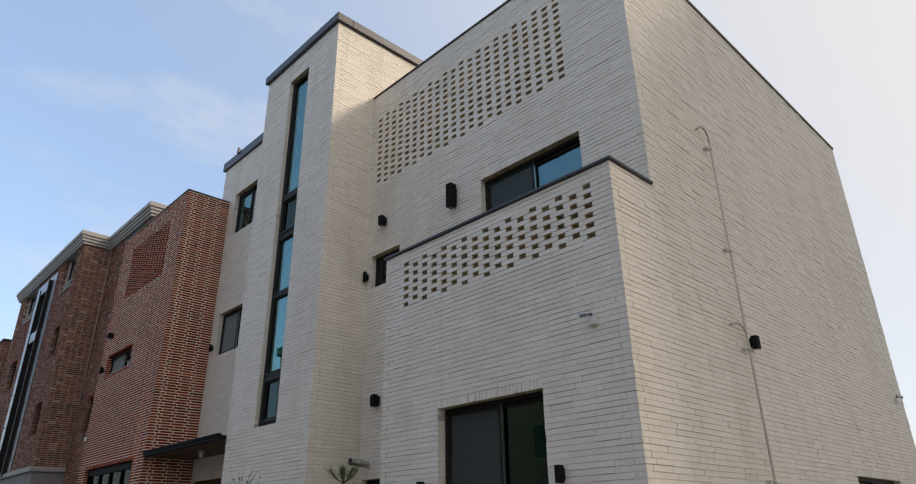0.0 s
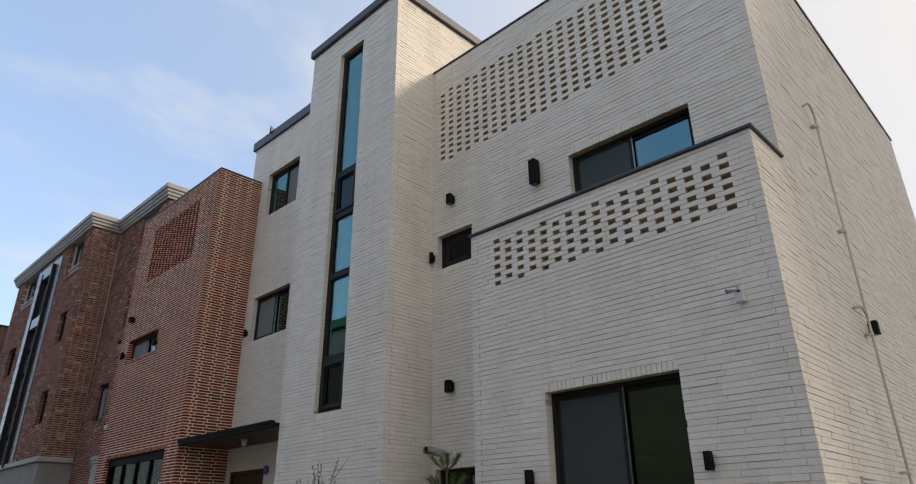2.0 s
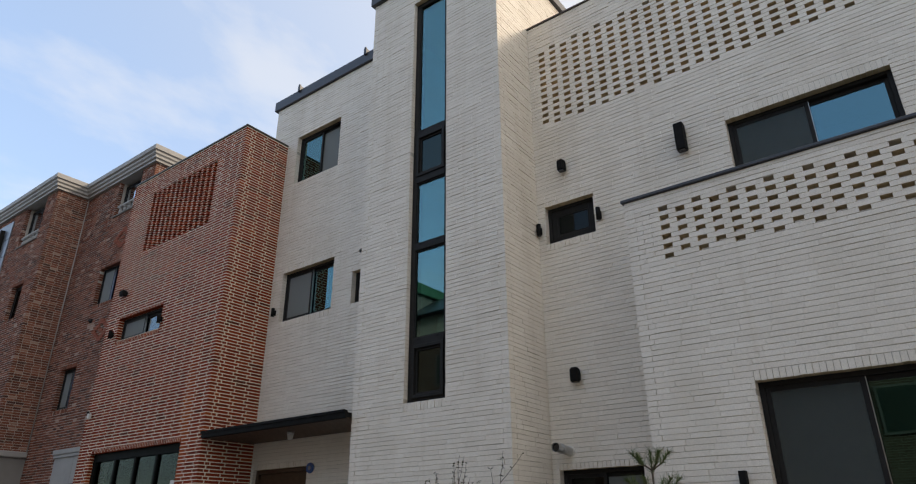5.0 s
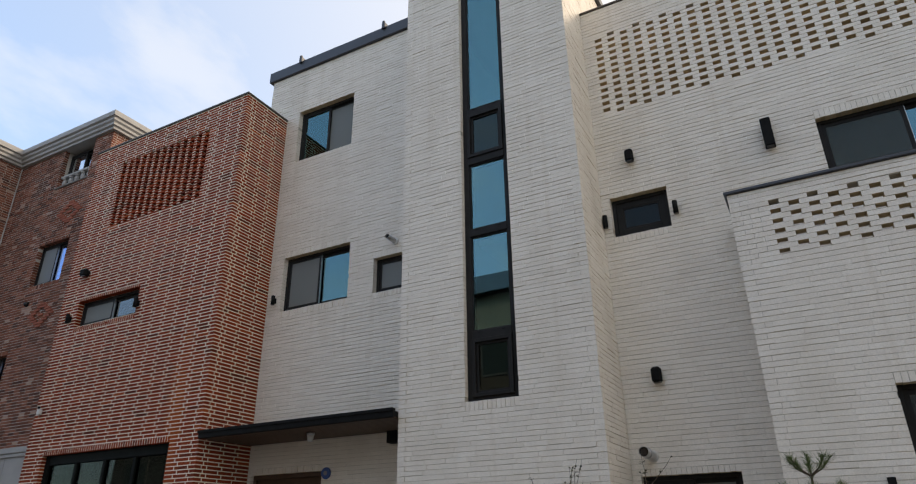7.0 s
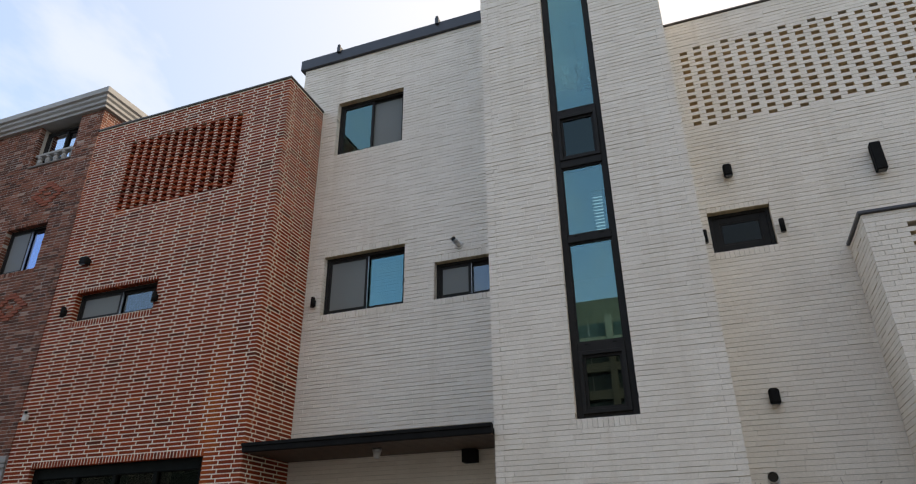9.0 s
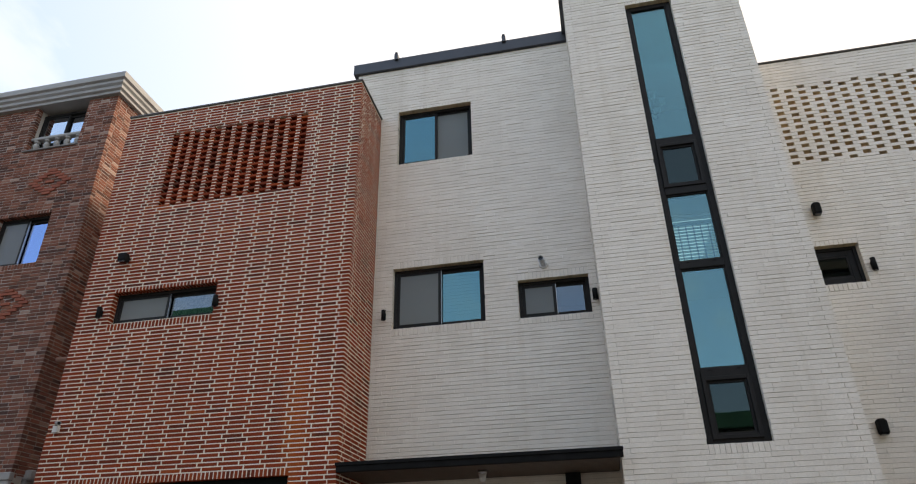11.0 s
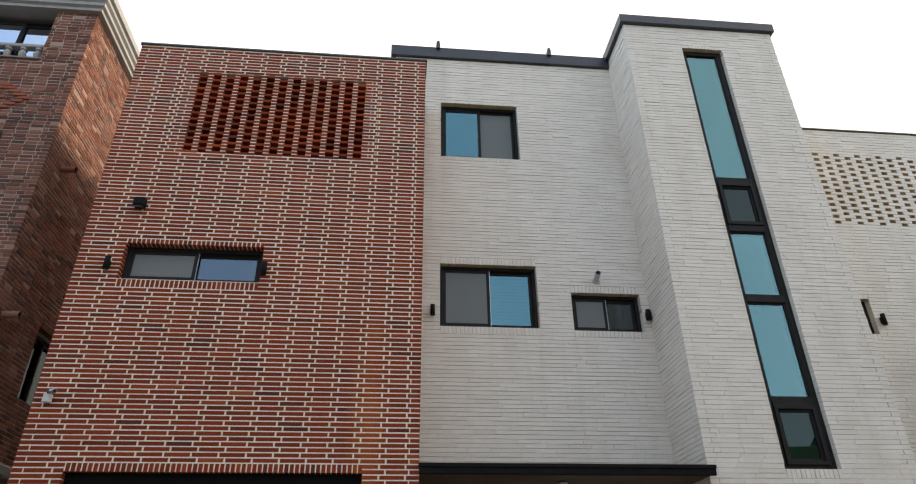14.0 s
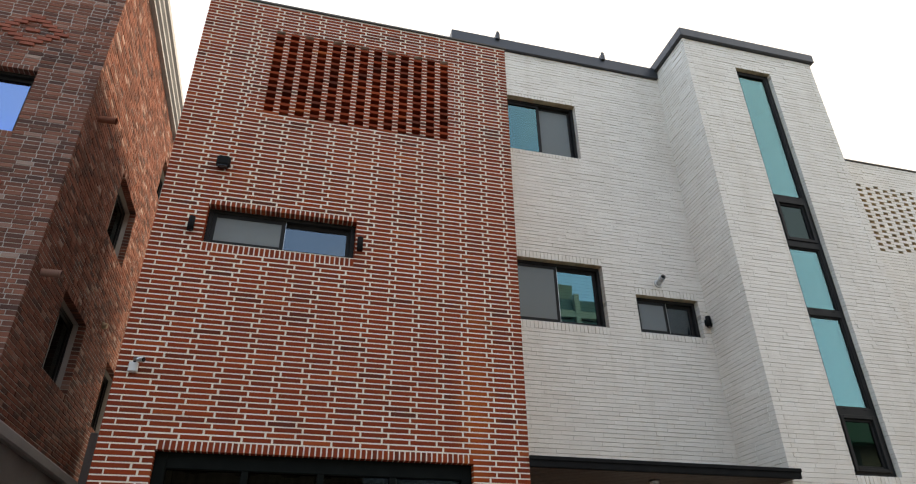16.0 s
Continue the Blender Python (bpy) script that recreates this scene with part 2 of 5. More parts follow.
BLACK = surface("black_powder_coat", (0.010, 0.010, 0.010), (0.017, 0.017, 0.017), 10, 0.7, 0.0, 0.1, spec=0.06)
STEEL = surface("stainless_steel", (0.42, 0.42, 0.42), (0.58, 0.58, 0.58), 12, 0.28, 1.0, 0.05)
PLASTIC = surface("white_plastic", (0.62, 0.61, 0.58), (0.70, 0.69, 0.66), 10, 0.45, 0, 0.03)
BEIGE = surface("beige_painted_pipe", (0.52, 0.47, 0.40), (0.60, 0.55, 0.47), 9, 0.5, 0, 0.05)
STONE = surface("grey_cornice_paint", (0.31, 0.305, 0.295), (0.41, 0.40, 0.385), 2.5, 0.7, 0, 0.15)
CONCRETE = surface("grey_stone_base", (0.20, 0.196, 0.188), (0.28, 0.272, 0.26), 2.0, 0.85, 0, 0.3)
PANEL = surface("grey_metal_panel", (0.19, 0.205, 0.23), (0.25, 0.265, 0.29), 1.5, 0.35, 0.6, 0.04)
WOOD = surface("dark_stained_timber", (0.055, 0.030, 0.016), (0.10, 0.055, 0.030), 14, 0.55, 0, 0.2, 60)
# near-black: the gloom of unlit rooms and cavities is put into this colour
DARK = surface("unlit_interior_dark", (0.06, 0.06, 0.06), (0.09, 0.09, 0.09), 2, 0.9)
ROOM = surface("pale_room_paint", (0.50, 0.47, 0.42), (0.58, 0.55, 0.50), 2, 0.9)
PLASTER = surface("tan_terrace_plaster", (0.45, 0.38, 0.27), (0.55, 0.47, 0.35), 2, 0.9)
ASPHALT = surface("asphalt", (0.04, 0.04, 0.042), (0.06, 0.06, 0.062), 3, 0.9, 0, 0.5, 200)
PAVING = surface("grey_concrete_paving", (0.19, 0.187, 0.18), (0.26, 0.255, 0.245), 2, 0.9, 0, 0.4)
GREEN_ROOF = surface("green_roof_paint", (0.035, 0.16, 0.10), (0.06, 0.22, 0.14), 2, 0.7)
OCHRE = surface("ochre_facade_paint", (0.20, 0.19, 0.14), (0.27, 0.25, 0.185), 0.4, 0.8)
FAR_BRICK = brick_bond("far_brown_brick")
BARK = surface("grey_brown_bark", (0.07, 0.05, 0.035), (0.14, 0.10, 0.07), 30, 0.9, 0, 0.6)
LEAF = surface("dull_green_leaf", (0.045, 0.055, 0.018), (0.11, 0.10, 0.04), 9, 0.6, 0, 0.1)
NEEDLE = surface("pine_needle", (0.07, 0.12, 0.035), (0.15, 0.21, 0.065), 9, 0.6, 0, 0.1)
BLUE = surface("blue_enamel", (0.02, 0.07, 0.25), (0.03, 0.10, 0.32), 8, 0.35)
FAR_PANE = surface("grey_green_far_pane", (0.07, 0.10, 0.09), (0.11, 0.15, 0.135), 0.8, 0.25)
CREAM = surface("cream_render", (0.34, 0.31, 0.24), (0.42, 0.385, 0.30), 0.5, 0.8)
BLIND = surface("grey_blind_slats", (0.24, 0.25, 0.25), (0.32, 0.33, 0.33), 3, 0.7)
LENS = surface("black_lens", (0.01, 0.01, 0.012), (0.015, 0.015, 0.018), 5, 0.08)
TEAL_GLASS = glass_material("teal_coated_glass", (0.44, 0.75, 0.75), 0.18, (0.50, 0.68, 0.70), 0.6)
BLUE_GLASS = glass_material("blue_tinted_glass", (0.36, 0.72, 0.80), 0.22, (0.25, 0.40, 0.42))
CLEAR_GLASS = glass_material("grey_glass", (0.68, 0.82, 0.90), 0.10, (0.4, 0.42, 0.45))
DIM_GLASS = glass_material("dim_green_glass", (0.7, 0.8, 0.8), 0.0, (0.12, 0.145, 0.145), 0.55)
DEEP_GLASS = glass_material("dark_teal_glass", (0.42, 0.80, 0.70), 0.07, (0.15, 0.26, 0.23), 0.45)
VENT_GLASS = glass_material("grey_vent_glass", (0.6, 0.8, 0.76), 0.055, (0.14, 0.17, 0.165), 0.12)
SHOP_GLASS = glass_material("dark_shop_glass", (0.7, 0.8, 0.8), 0.0, (0.34, 0.36, 0.34), 0.22)
CLOTH = surface("grey_curtain_cloth", (0.36, 0.35, 0.33), (0.46, 0.45, 0.43), 5, 0.9, 0, 0.2)
LIGHT_GLASS = glass_material("pale_teal_glass", (0.40, 0.80, 0.84), 0.16, (0.34, 0.50, 0.53))
SKY_GLASS = glass_material("mirror_glass", (0.8, 0.9, 1.0), 0.6, (0.3, 0.33, 0.36))
NAVY_GLASS = glass_material("blue_film_glass", (0.38, 0.56, 0.95), 0.45, (0.2, 0.25, 0.4))
PALE_BLIND = bpy.data.materials.new("pale_translucent_blind")


def translucent():
    PALE_BLIND.use_nodes = True
    n, l = PALE_BLIND.node_tree.nodes, PALE_BLIND.node_tree.links
    n.clear()
    out, mix, d, tr = n.new("ShaderNodeOutputMaterial"), n.new("ShaderNodeMixShader"), n.new("ShaderNodeBsdfDiffuse"), n.new("ShaderNodeBsdfTranslucent")
    d.inputs["Color"].default_value = tr.inputs["Color"].default_value = (0.62, 0.60, 0.52, 1)
    mix.inputs[0].default_value = 0.5
    l.new(d.outputs[0], mix.inputs[1]); l.new(tr.outputs[0], mix.inputs[2]); l.new(mix.outputs[0], out.inputs[0])


translucent()
NET = net_material("grey_insect_net", (0.27, 0.285, 0.275), 0.6)
DARK_NET = net_material("dark_insect_net", (0.085, 0.095, 0.09), 0.55)


# ---- builders ----
def thing(name, at, label, category, group="", kind=""):
    e = new(name)
    e.empty_display_size = 0.2
    e.location = at
    return tagged(e, label, category, group, kind)


def attach(ob, parent):
    if parent is not None:
        ob.parent = parent
        m = Matrix.Translation(parent.location)
        p = parent.parent
        while p is not None:
            m = Matrix.Translation(p.location) @ m if p.parent is None and p.type == "EMPTY" and parent.type == "EMPTY" else m
            p = p.parent
        ob.matrix_parent_inverse = m.inverted()
    return ob


def mesh_of(bm, name, mats):
    me = bpy.data.meshes.new(name)
    bm.to_mesh(me)
    bm.free()
    for m in mats if isinstance(mats, (list, tuple)) else [mats]:
        me.materials.append(m)
    return me


def part(name, bm, mats, parent, label=""):
    ob = new(name, mesh_of(bm, name, mats))
    attach(ob, parent)
    return tagged(ob, label)


def add_box(bm, a, b, bevel=0.0):
    lo, hi = [min(p, q) for p, q in zip(a, b)], [max(p, q) for p, q in zip(a, b)]
    v = [bm.verts.new((x, y, z)) for x in (lo[0], hi[0]) for y in (lo[1], hi[1]) for z in (lo[2], hi[2])]
    fs = [bm.faces.new([v[i] for i in q]) for q in ((0, 1, 3, 2), (4, 6, 7, 5), (0, 4, 5, 1), (2, 3, 7, 6), (0, 2, 6, 4), (1, 5, 7, 3))]
    if bevel:
        es = list({e for f in fs for e in f.edges})
        bmesh.ops.bevel(bm, geom=es, offset=bevel, segments=1, affect="EDGES")
    return bm


def boxes(name, items, mat, parent=None, bevel=0.003, label=""):
    bm = bmesh.new()
    for a, b in items:
        add_box(bm, a, b, bevel)
    return part(name, bm, mat, parent, label)


def add_tube(bm, a, b, r0, r1=None, sides=16, caps=True):
    r1 = r0 if r1 is None else r1
    a, b = Vector(a), Vector(b)
    q = (b - a).to_track_quat("Z", "Y").to_matrix()
    rings = []
    for c, r in ((a, r0), (b, r1)):
        rings.append([bm.verts.new(c + q @ Vector((r * math.cos(2 * math.pi * k / sides), r * math.sin(2 * math.pi * k / sides), 0))) for k in range(sides)])
    for k in range(sides):
        f = bm.faces.new((rings[0][k], rings[0][(k + 1) % sides], rings[1][(k + 1) % sides], rings[1][k]))
        f.smooth = sides > 6
    if caps:
        bm.faces.new(rings[0][::-1])
        bm.faces.new(rings[1])
    return bm


def tube(name, a, b, r0, mat, parent=None, r1=None, sides=16, label=""):
    return part(name, add_tube(bmesh.new(), a, b, r0, r1, sides), mat, parent, label)


class Face:
    """A wall's face: u runs along it, d into it, z up. side is the way it looks: 'x-', 'y-' or 'y+'."""

    def __init__(self, side, at):
        self.side, self.at = side, at

    def p(self, u, d, z):
        if self.side == "x-":
            return (self.at + d, u, z)
        if self.side == "x+":
            return (self.at - d, u, z)
        return (u, self.at + d, z) if self.side == "y-" else (u, self.at - d, z)

    def flip(self):
        return self.side in ("x-", "y+")

    def box(self, u0, u1, d0, d1, z0, z1):
        return (self.p(u0, d0, z0), self.p(u1, d1, z1))


def slab(name, face, u0, u1, z0, z1, holes, d0, d1, mat, parent, label=""):
    """A wall with thickness and real openings."""
    us = sorted({u0, u1, *[min(max(h[k], u0), u1) for h in holes for k in (0, 1)]})
    zs = sorted({z0, z1, *[min(max(h[k], z0), z1) for h in holes for k in (2, 3)]})
    nu, nz = len(us) - 1, len(zs) - 1

    def solid(i, j):
        if not (0 <= i < nu and 0 <= j < nz):
            return False
        u, z = (us[i] + us[i + 1]) / 2, (zs[j] + zs[j + 1]) / 2
        return not any(h[0] < u < h[1] and h[2] < z < h[3] for h in holes)

    bm = bmesh.new()
    made = {}

    def v(i, j, d):
        if (i, j, d) not in made:
            made[i, j, d] = bm.verts.new(face.p(us[i], d, zs[j]))
        return made[i, j, d]

    for i in range(nu):
        for j in range(nz):
            if not solid(i, j):
                continue
            bm.faces.new((v(i, j, d0), v(i + 1, j, d0), v(i + 1, j + 1, d0), v(i, j + 1, d0)))
            bm.faces.new((v(i, j, d1), v(i, j + 1, d1), v(i + 1, j + 1, d1), v(i + 1, j, d1)))
            for di, dj, a, b in ((-1, 0, (i, j), (i, j + 1)), (1, 0, (i + 1, j + 1), (i + 1, j)), (0, -1, (i + 1, j), (i, j)), (0, 1, (i, j + 1), (i + 1, j + 1))):
                if not solid(i + di, j + dj):
                    bm.faces.new((v(*a, d0), v(*b, d0), v(*b, d1), v(*a, d1)))
    bmesh.ops.recalc_face_normals(bm, faces=bm.faces)
    return part(name, bm, mat, parent, label)


def brick_verts(u0, u1, z0, z1, deep, proud, ch, rng, wob):
    """16 corners of one brick: a chamfered front, then straight sides going into the wall."""
    t = [proud + rng.uniform(-wob, wob) for _ in range(4)]
    e = [rng.uniform(-wob, wob) * 0.5 for _ in range(4)]
    c, k = ch, ch * 0.3
    front = [(u0 + k, t[0], z0 + c + e[0]), (u1 - k, t[1], z0 + c + e[1]), (u1 - k, t[2], z1 - c + e[2]), (u0 + k, t[3], z1 - c + e[3])]
    rim = [(u0, t[0] + c, z0 + e[0]), (u1, t[1] + c, z0 + e[1]), (u1, t[2] + c, z1 + e[2]), (u0, t[3] + c, z1 + e[3])]
    back = [(u0, deep, z0 + e[0]), (u1, deep, z0 + e[1]), (u1, deep, z1 + e[2]), (u0, deep, z1 + e[3])]
    return front + rim + back


QUADS = [(0, 1, 2, 3)] + [(4 + k, 4 + (k + 1) % 4, (k + 1) % 4, k) for k in range(4)] + [(8 + k, 8 + (k + 1) % 4, 4 + (k + 1) % 4, 4 + k) for k in range(4)] + [(8, 11, 10, 9)]


def brick_mesh(name, face, items, mats, rng, wob, ch, origin=None):
    """items: u0, u1, z0, z1, deep, white ends. One mesh of all of them."""
    vs, fs, mi = [], [], []
    for u0, u1, z0, z1, deep, lo, hi in items:
        k = len(vs)
        pr = rng.uniform(-wob, wob)
        if rng.random() < 0.2:
            pr = -abs(pr) * 2.2
        tilt = wob * 0.35
        if 0.0015 < wob < 0.002:
            # hand-laid long bricks: some sit tight, some leave an open bed joint, some stand proud
            gap = rng.choice((-0.0026, -0.0024, -0.0020, -0.0016, -0.0012, -0.0004, 0.0012))
            z0, z1 = z0 + gap, z1 + rng.uniform(-0.0008, 0.0005)
            pr += rng.choice((0, 0, 0, 0, 0, -0.0018, 0.001))
            tilt = 0.0010
        vs += [face.p(*q) for q in brick_verts(u0, u1, z0, z1, deep, pr, ch, rng, tilt)]
        for n, q in enumerate(QUADS):
            fs.append([k + i for i in (q[::-1] if face.flip() else q)])
            mi.append(0 if n < 5 or (n == 8 and lo) or (n == 6 and hi) else 1)
    if origin:
        vs = [tuple(a - b for a, b in zip(v, origin)) for v in vs]
    me = bpy.data.meshes.new(name)
    me.from_pydata(vs, [], fs)
    me.polygons.foreach_set("material_index", mi)
    for m in mats:
        me.materials.append(m)
    me.update()
    return me


def courses(u0, u1, z0, z1, base, c, length, joint, holes, rng, shifts, quoin, deep):
    """The bricks of a wall, course by course, cut at its openings. quoin: which ends turn a corner, and on which courses the brick stops short."""
    out = []
    head = 0.0008 if joint < 0.006 else 0.019 if joint > 0.012 else joint
    k = math.floor((z0 - base) / c + 1e-6)
    while base + k * c < z1 - 0.01:
        za, zb = max(base + k * c, z0), min(base + (k + 1) * c, z1) - joint
        a, b = u0, u1
        if quoin[0] is not None and (k + quoin[0]) % 2:
            a = u0 + deep + joint
        if quoin[1] is not None and (k + quoin[1]) % 2:
            b = u1 - deep - joint
        if joint > 0.012:
            s = (shifts[k % 2] * length - a) % length + rng.uniform(-0.003, 0.003)
        else:
            s = shifts[k % len(shifts)] * length + (rng.uniform(-0.02, 0.02) if len(shifts) < 4 else rng.uniform(-0.04, 0.04))
        cuts = [a]
        x = a + (s % length)
        if x - a < 0.07:
            x += length
        while x < b - 0.06:
            cuts.append(x)
            x += length
        cuts.append(b)
        for p, q in zip(cuts, cuts[1:]):
            q2 = q - (head if q < b else 0)
            segs = [(p, q2, za, zb)]
            for h in holes:
                nxt = []
                for sa, sb, ta, tb in segs:
                    if sb <= h[0] or sa >= h[1] or tb <= h[2] or ta >= h[3]:
                        nxt.append((sa, sb, ta, tb))
                        continue
                    if sa < h[0] - 0.012:
                        nxt.append((sa, h[0], ta, tb))
                    at = h[1] + (deep + joint if len(h) > 4 and (k + h[4]) % 2 else 0)
                    if sb > at + 0.012:
                        nxt.append((at, sb, ta, tb))
                    ia, ib = max(sa, h[0]), min(sb, h[1])
                    if ib - ia > 0.012:
                        if h[2] - ta > 0.014:
                            nxt.append((ia, ib, ta, h[2]))
                        if tb - h[3] > 0.014:
                            nxt.append((ia, ib, h[3], tb))
                segs = nxt
            for sa, sb, ta, tb in segs:
                full = abs((sb - sa) - (length - head)) < 1e-4 and abs(tb - ta - (c - joint)) < 1e-4
                out.append(((sa, sb, ta, tb, deep, True, True), full))
        k += 1
    return out


def brick_wall(name, face, u0, u1, z0, z1, style, parent, openings=(), screens=(), cutouts=(), quoin=(None, None), pick=None, label="", thick=0.22, seed=1, plain=()):
    """A brick wall: mortar behind, every brick laid, upright bricks over and under each window, and openwork screens.
    openings: u0, u1, z0, z1 of windows; cutouts: where there is no wall; pick: the stretch whose whole bricks are single objects."""
    rng = random.Random(seed)
    c, length, joint, base, deep, recess, wob, shifts, mats, jm, sold = style
    g = 0.006
    holes = [(h[0] - g, h[1] + g, h[2] - g, h[3] + g) for h in (*openings, *plain)] + [(h[0], h[1] + (thick if len(h) > 4 else 0), h[2], h[3]) for h in cutouts]
    holes += [(s[0] + 0.09, s[1] - 0.09, s[2] + 0.004, s[3] - 0.004) for s in screens]
    inset = [0 if q is None else thick if q else recess for q in quoin]
    wall = slab(name, face, u0 + inset[0], u1 - inset[1], z0, z1, holes, recess, thick, jm, parent, label)
    bh = [tuple(h) for h in cutouts] + [tuple(h) for h in plain]
    for sa, sb, ta, tb, cols, rows, first, hole in screens:
        bh += [(sa - 0.09 * (r % 2), sb + 0.09 * ((r + 1) % 2), tb - (r + 1) * c, tb - r * c) for r in range(rows)]
    ends = [(base + round((o[2] - sold - base) / c) * c, base + round((o[3] + sold - base) / c) * c) for o in openings]
    bh += [(o[0], o[1], e[0], e[1]) for o, e in zip(openings, ends)]
    laid = courses(u0, u1, z0, z1, base, c, length, joint, bh, rng, shifts, quoin, deep)
    items, single = [], []
    for it, full in laid:
        if full and pick and pick[0] <= it[0] <= pick[1] and pick[2] <= it[2] <= pick[3] and len(single) < 300:
            single.append(it)
        else:
            items.append(it)
    for o, e in zip(openings, ends):
        n = max(2, round((o[1] - o[0]) / c))
        w = (o[1] - o[0]) / n
        for za, zb in ((o[3], e[1] - joint), (e[0], o[2] - joint)):
            if zb < z0 or za > z1:
                continue
            for k in range(n):
                items.append((o[0] + k * w, o[0] + (k + 1) * w - joint, za, zb, deep, False, False))
    for sa, sb, ta, tb, cols, rows, first, hole in screens:
        pitch = (cols[1] - cols[0]) / (cols[2] - 1)
        for r in range(rows):
            zb = tb - r * c
            at = [cols[0] + pitch * k for k in range(cols[2]) if (k + r + first) % 2 == 0]
            gaps = sorted(at)
            edge, end = sa - 0.09 * (r % 2) + (0.01 if joint > 0.006 else 0.002), sb + 0.09 * ((r + 1) % 2)
            for h in gaps + [None]:
                nx = end if h is None else h - hole / 2
                if nx - edge > 0.02:
                    run = [(edge, nx)]
                    for p, q in run:
                        items.append((p, q - (joint if h is None else 0), zb - c, zb - joint, deep, False, False))
                edge = nx + hole
    piers = []
    for sa, sb, ta, tb, cols, rows, first, hole in screens:
        pitch = abs(cols[1] - cols[0]) / (cols[2] - 1)
        low = min(cols[0], cols[1])
        for k in range(-1, cols[2]):
            a = low + k * pitch + hole / 2
            b = low + (k + 1) * pitch - hole / 2
            piers.append(face.box(max(a, sa + 0.09) + 0.002, min(b, sb - 0.09) - 0.002, recess, deep - 0.01, ta, tb))
    for q in piers:
        boxes("mortar", [q], jm, wall, 0)
    rest = new("brickwork", brick_mesh("brickwork", face, items, mats, rng, wob, 0.0025 if wob < 0.004 else 0.002))
    attach(rest, wall)
    tagged(rest, kind="stuff")
    LATER.append((wall, face, single, mats, wob, seed))
    return wall


LATER = []


def single_bricks():
    """Whole bricks that lie nearest to the path, each an object of its own on a few shared meshes."""
    for wall, face, single, mats, wob, seed in LATER:
        rng = random.Random(seed + 500)
        if not single:
            continue
        u0, u1, z0, z1, deep, _, _ = single[0]
        kinds = [brick_mesh("brick", face, [(0, u1 - u0, 0, z1 - z0, deep, True, True)], mats, rng, wob, 0.0025, face.p(0, 0, 0)) for _ in range(5)]
        for it in single:
            ob = new("brick", rng.choice(kinds))
            ob.location = face.p(it[0], rng.uniform(-wob, 0) * 0.7, it[2])
            attach(ob, wall)


def window(face, u0, u1, z0, z1, parent, glass, set_back=0.10, split=0.5, net_low=False, net_high=False, blind=False, name="window", label="", single=False, net=None):
    """A sliding window in its opening: outer frame, two sashes (one behind the other), panes, and a net where there is one."""
    d, f = set_back, 0.045
    B = face.box
    win = boxes(name, [B(u0, u0 + f, d, d + 0.10, z0, z1), B(u1 - f, u1, d, d + 0.10, z0, z1), B(u0 + f, u1 - f, d, d + 0.10, z0, z0 + f), B(u0 + f, u1 - f, d, d + 0.10, z1 - f, z1)], FRAME, parent, 0.003, label)
    um = u0 + (u1 - u0) * split
    spans = [(u0 + f, u1 - f, 0.02)] if single else [(u0 + f, um + 0.025, 0.055), (um - 0.025, u1 - f, 0.015)]
    for k, (a, b, dd) in enumerate(spans):
        s = 0.075 if single else 0.042
        za, zb = z0 + f, z1 - f
        y0, y1 = d + dd, d + dd + 0.032
        sash = boxes("sash", [B(a, a + s, y0, y1, za, zb), B(b - s, b, y0, y1, za, zb), B(a + s, b - s, y0, y1, za, za + s), B(a + s, b - s, y0, y1, zb - s, zb)], FRAME, win, 0.003)
        if single:
            boxes("glazing_bead", [B(a + s, a + s + 0.022, y0 + 0.006, y1, za + s, zb - s), B(b - s - 0.022, b - s, y0 + 0.006, y1, za + s, zb - s), B(a + s + 0.022, b - s - 0.022, y0 + 0.006, y1, za + s, za + s + 0.022), B(a + s + 0.022, b - s - 0.022, y0 + 0.006, y1, zb - s - 0.022, zb - s)], FRAME, win, 0.002)
        pane = boxes("pane", [B(a + s, b - s, y0 + 0.013, y0 + 0.019, za + s, zb - s)], glass, win, 0)
        pane.visible_shadow = False
        if (k == 0 and net_low) or (k == 1 and net_high):
            nt = boxes("insect_net", [B(a + s, b - s, *((y0 + 0.022, y0 + 0.024) if single else (y0 + 0.004, y0 + 0.006)), za + s, zb - s)], net or NET, win, 0, "fine grey insect net")
            nt.visible_shadow = False
    if net_high and not single:
        boxes("seal", [B(um - 0.030, um - 0.0255, d + 0.018, d + 0.044, z0 + f, z1 - f)], STEEL, win, 0, "bare metal edge strip")
    if blind:
        n = int((z1 - z0 - 0.1) / 0.05)
        boxes("blind", [B(u0 + 0.06, u1 - 0.06, d + 0.13, d + 0.133, z0 + 0.06 + k * 0.05, z0 + 0.105 + k * 0.05) for k in range(n)], BLIND, win, 0, "grey slatted blind behind the glass")
    return win


# ---- ground ----
def ground_sheet():
    bm = bmesh.new()
    add_box(bm, (-900, -900, -0.5), (900, 900, -0.02))
    g = part("ground", bm, PAVING, None)
    tagged(g, "flat grey concrete ground reaching the horizon", "ground", kind="structure")
    r = boxes("road", [((-5.2, -120, -0.3), (1.6, 160, 0.0))], ASPHALT, None, 0.01)
    tagged(r, "dark grey asphalt street running past the houses", "road", kind="structure")
    k = boxes("pavement", [((1.62, -120, -0.3), (3.0, 160, 0.12))], PAVING, None, 0.02)
    tagged(k, "grey concrete pavement with a low kerb", "pavement", kind="structure")


ground_sheet()

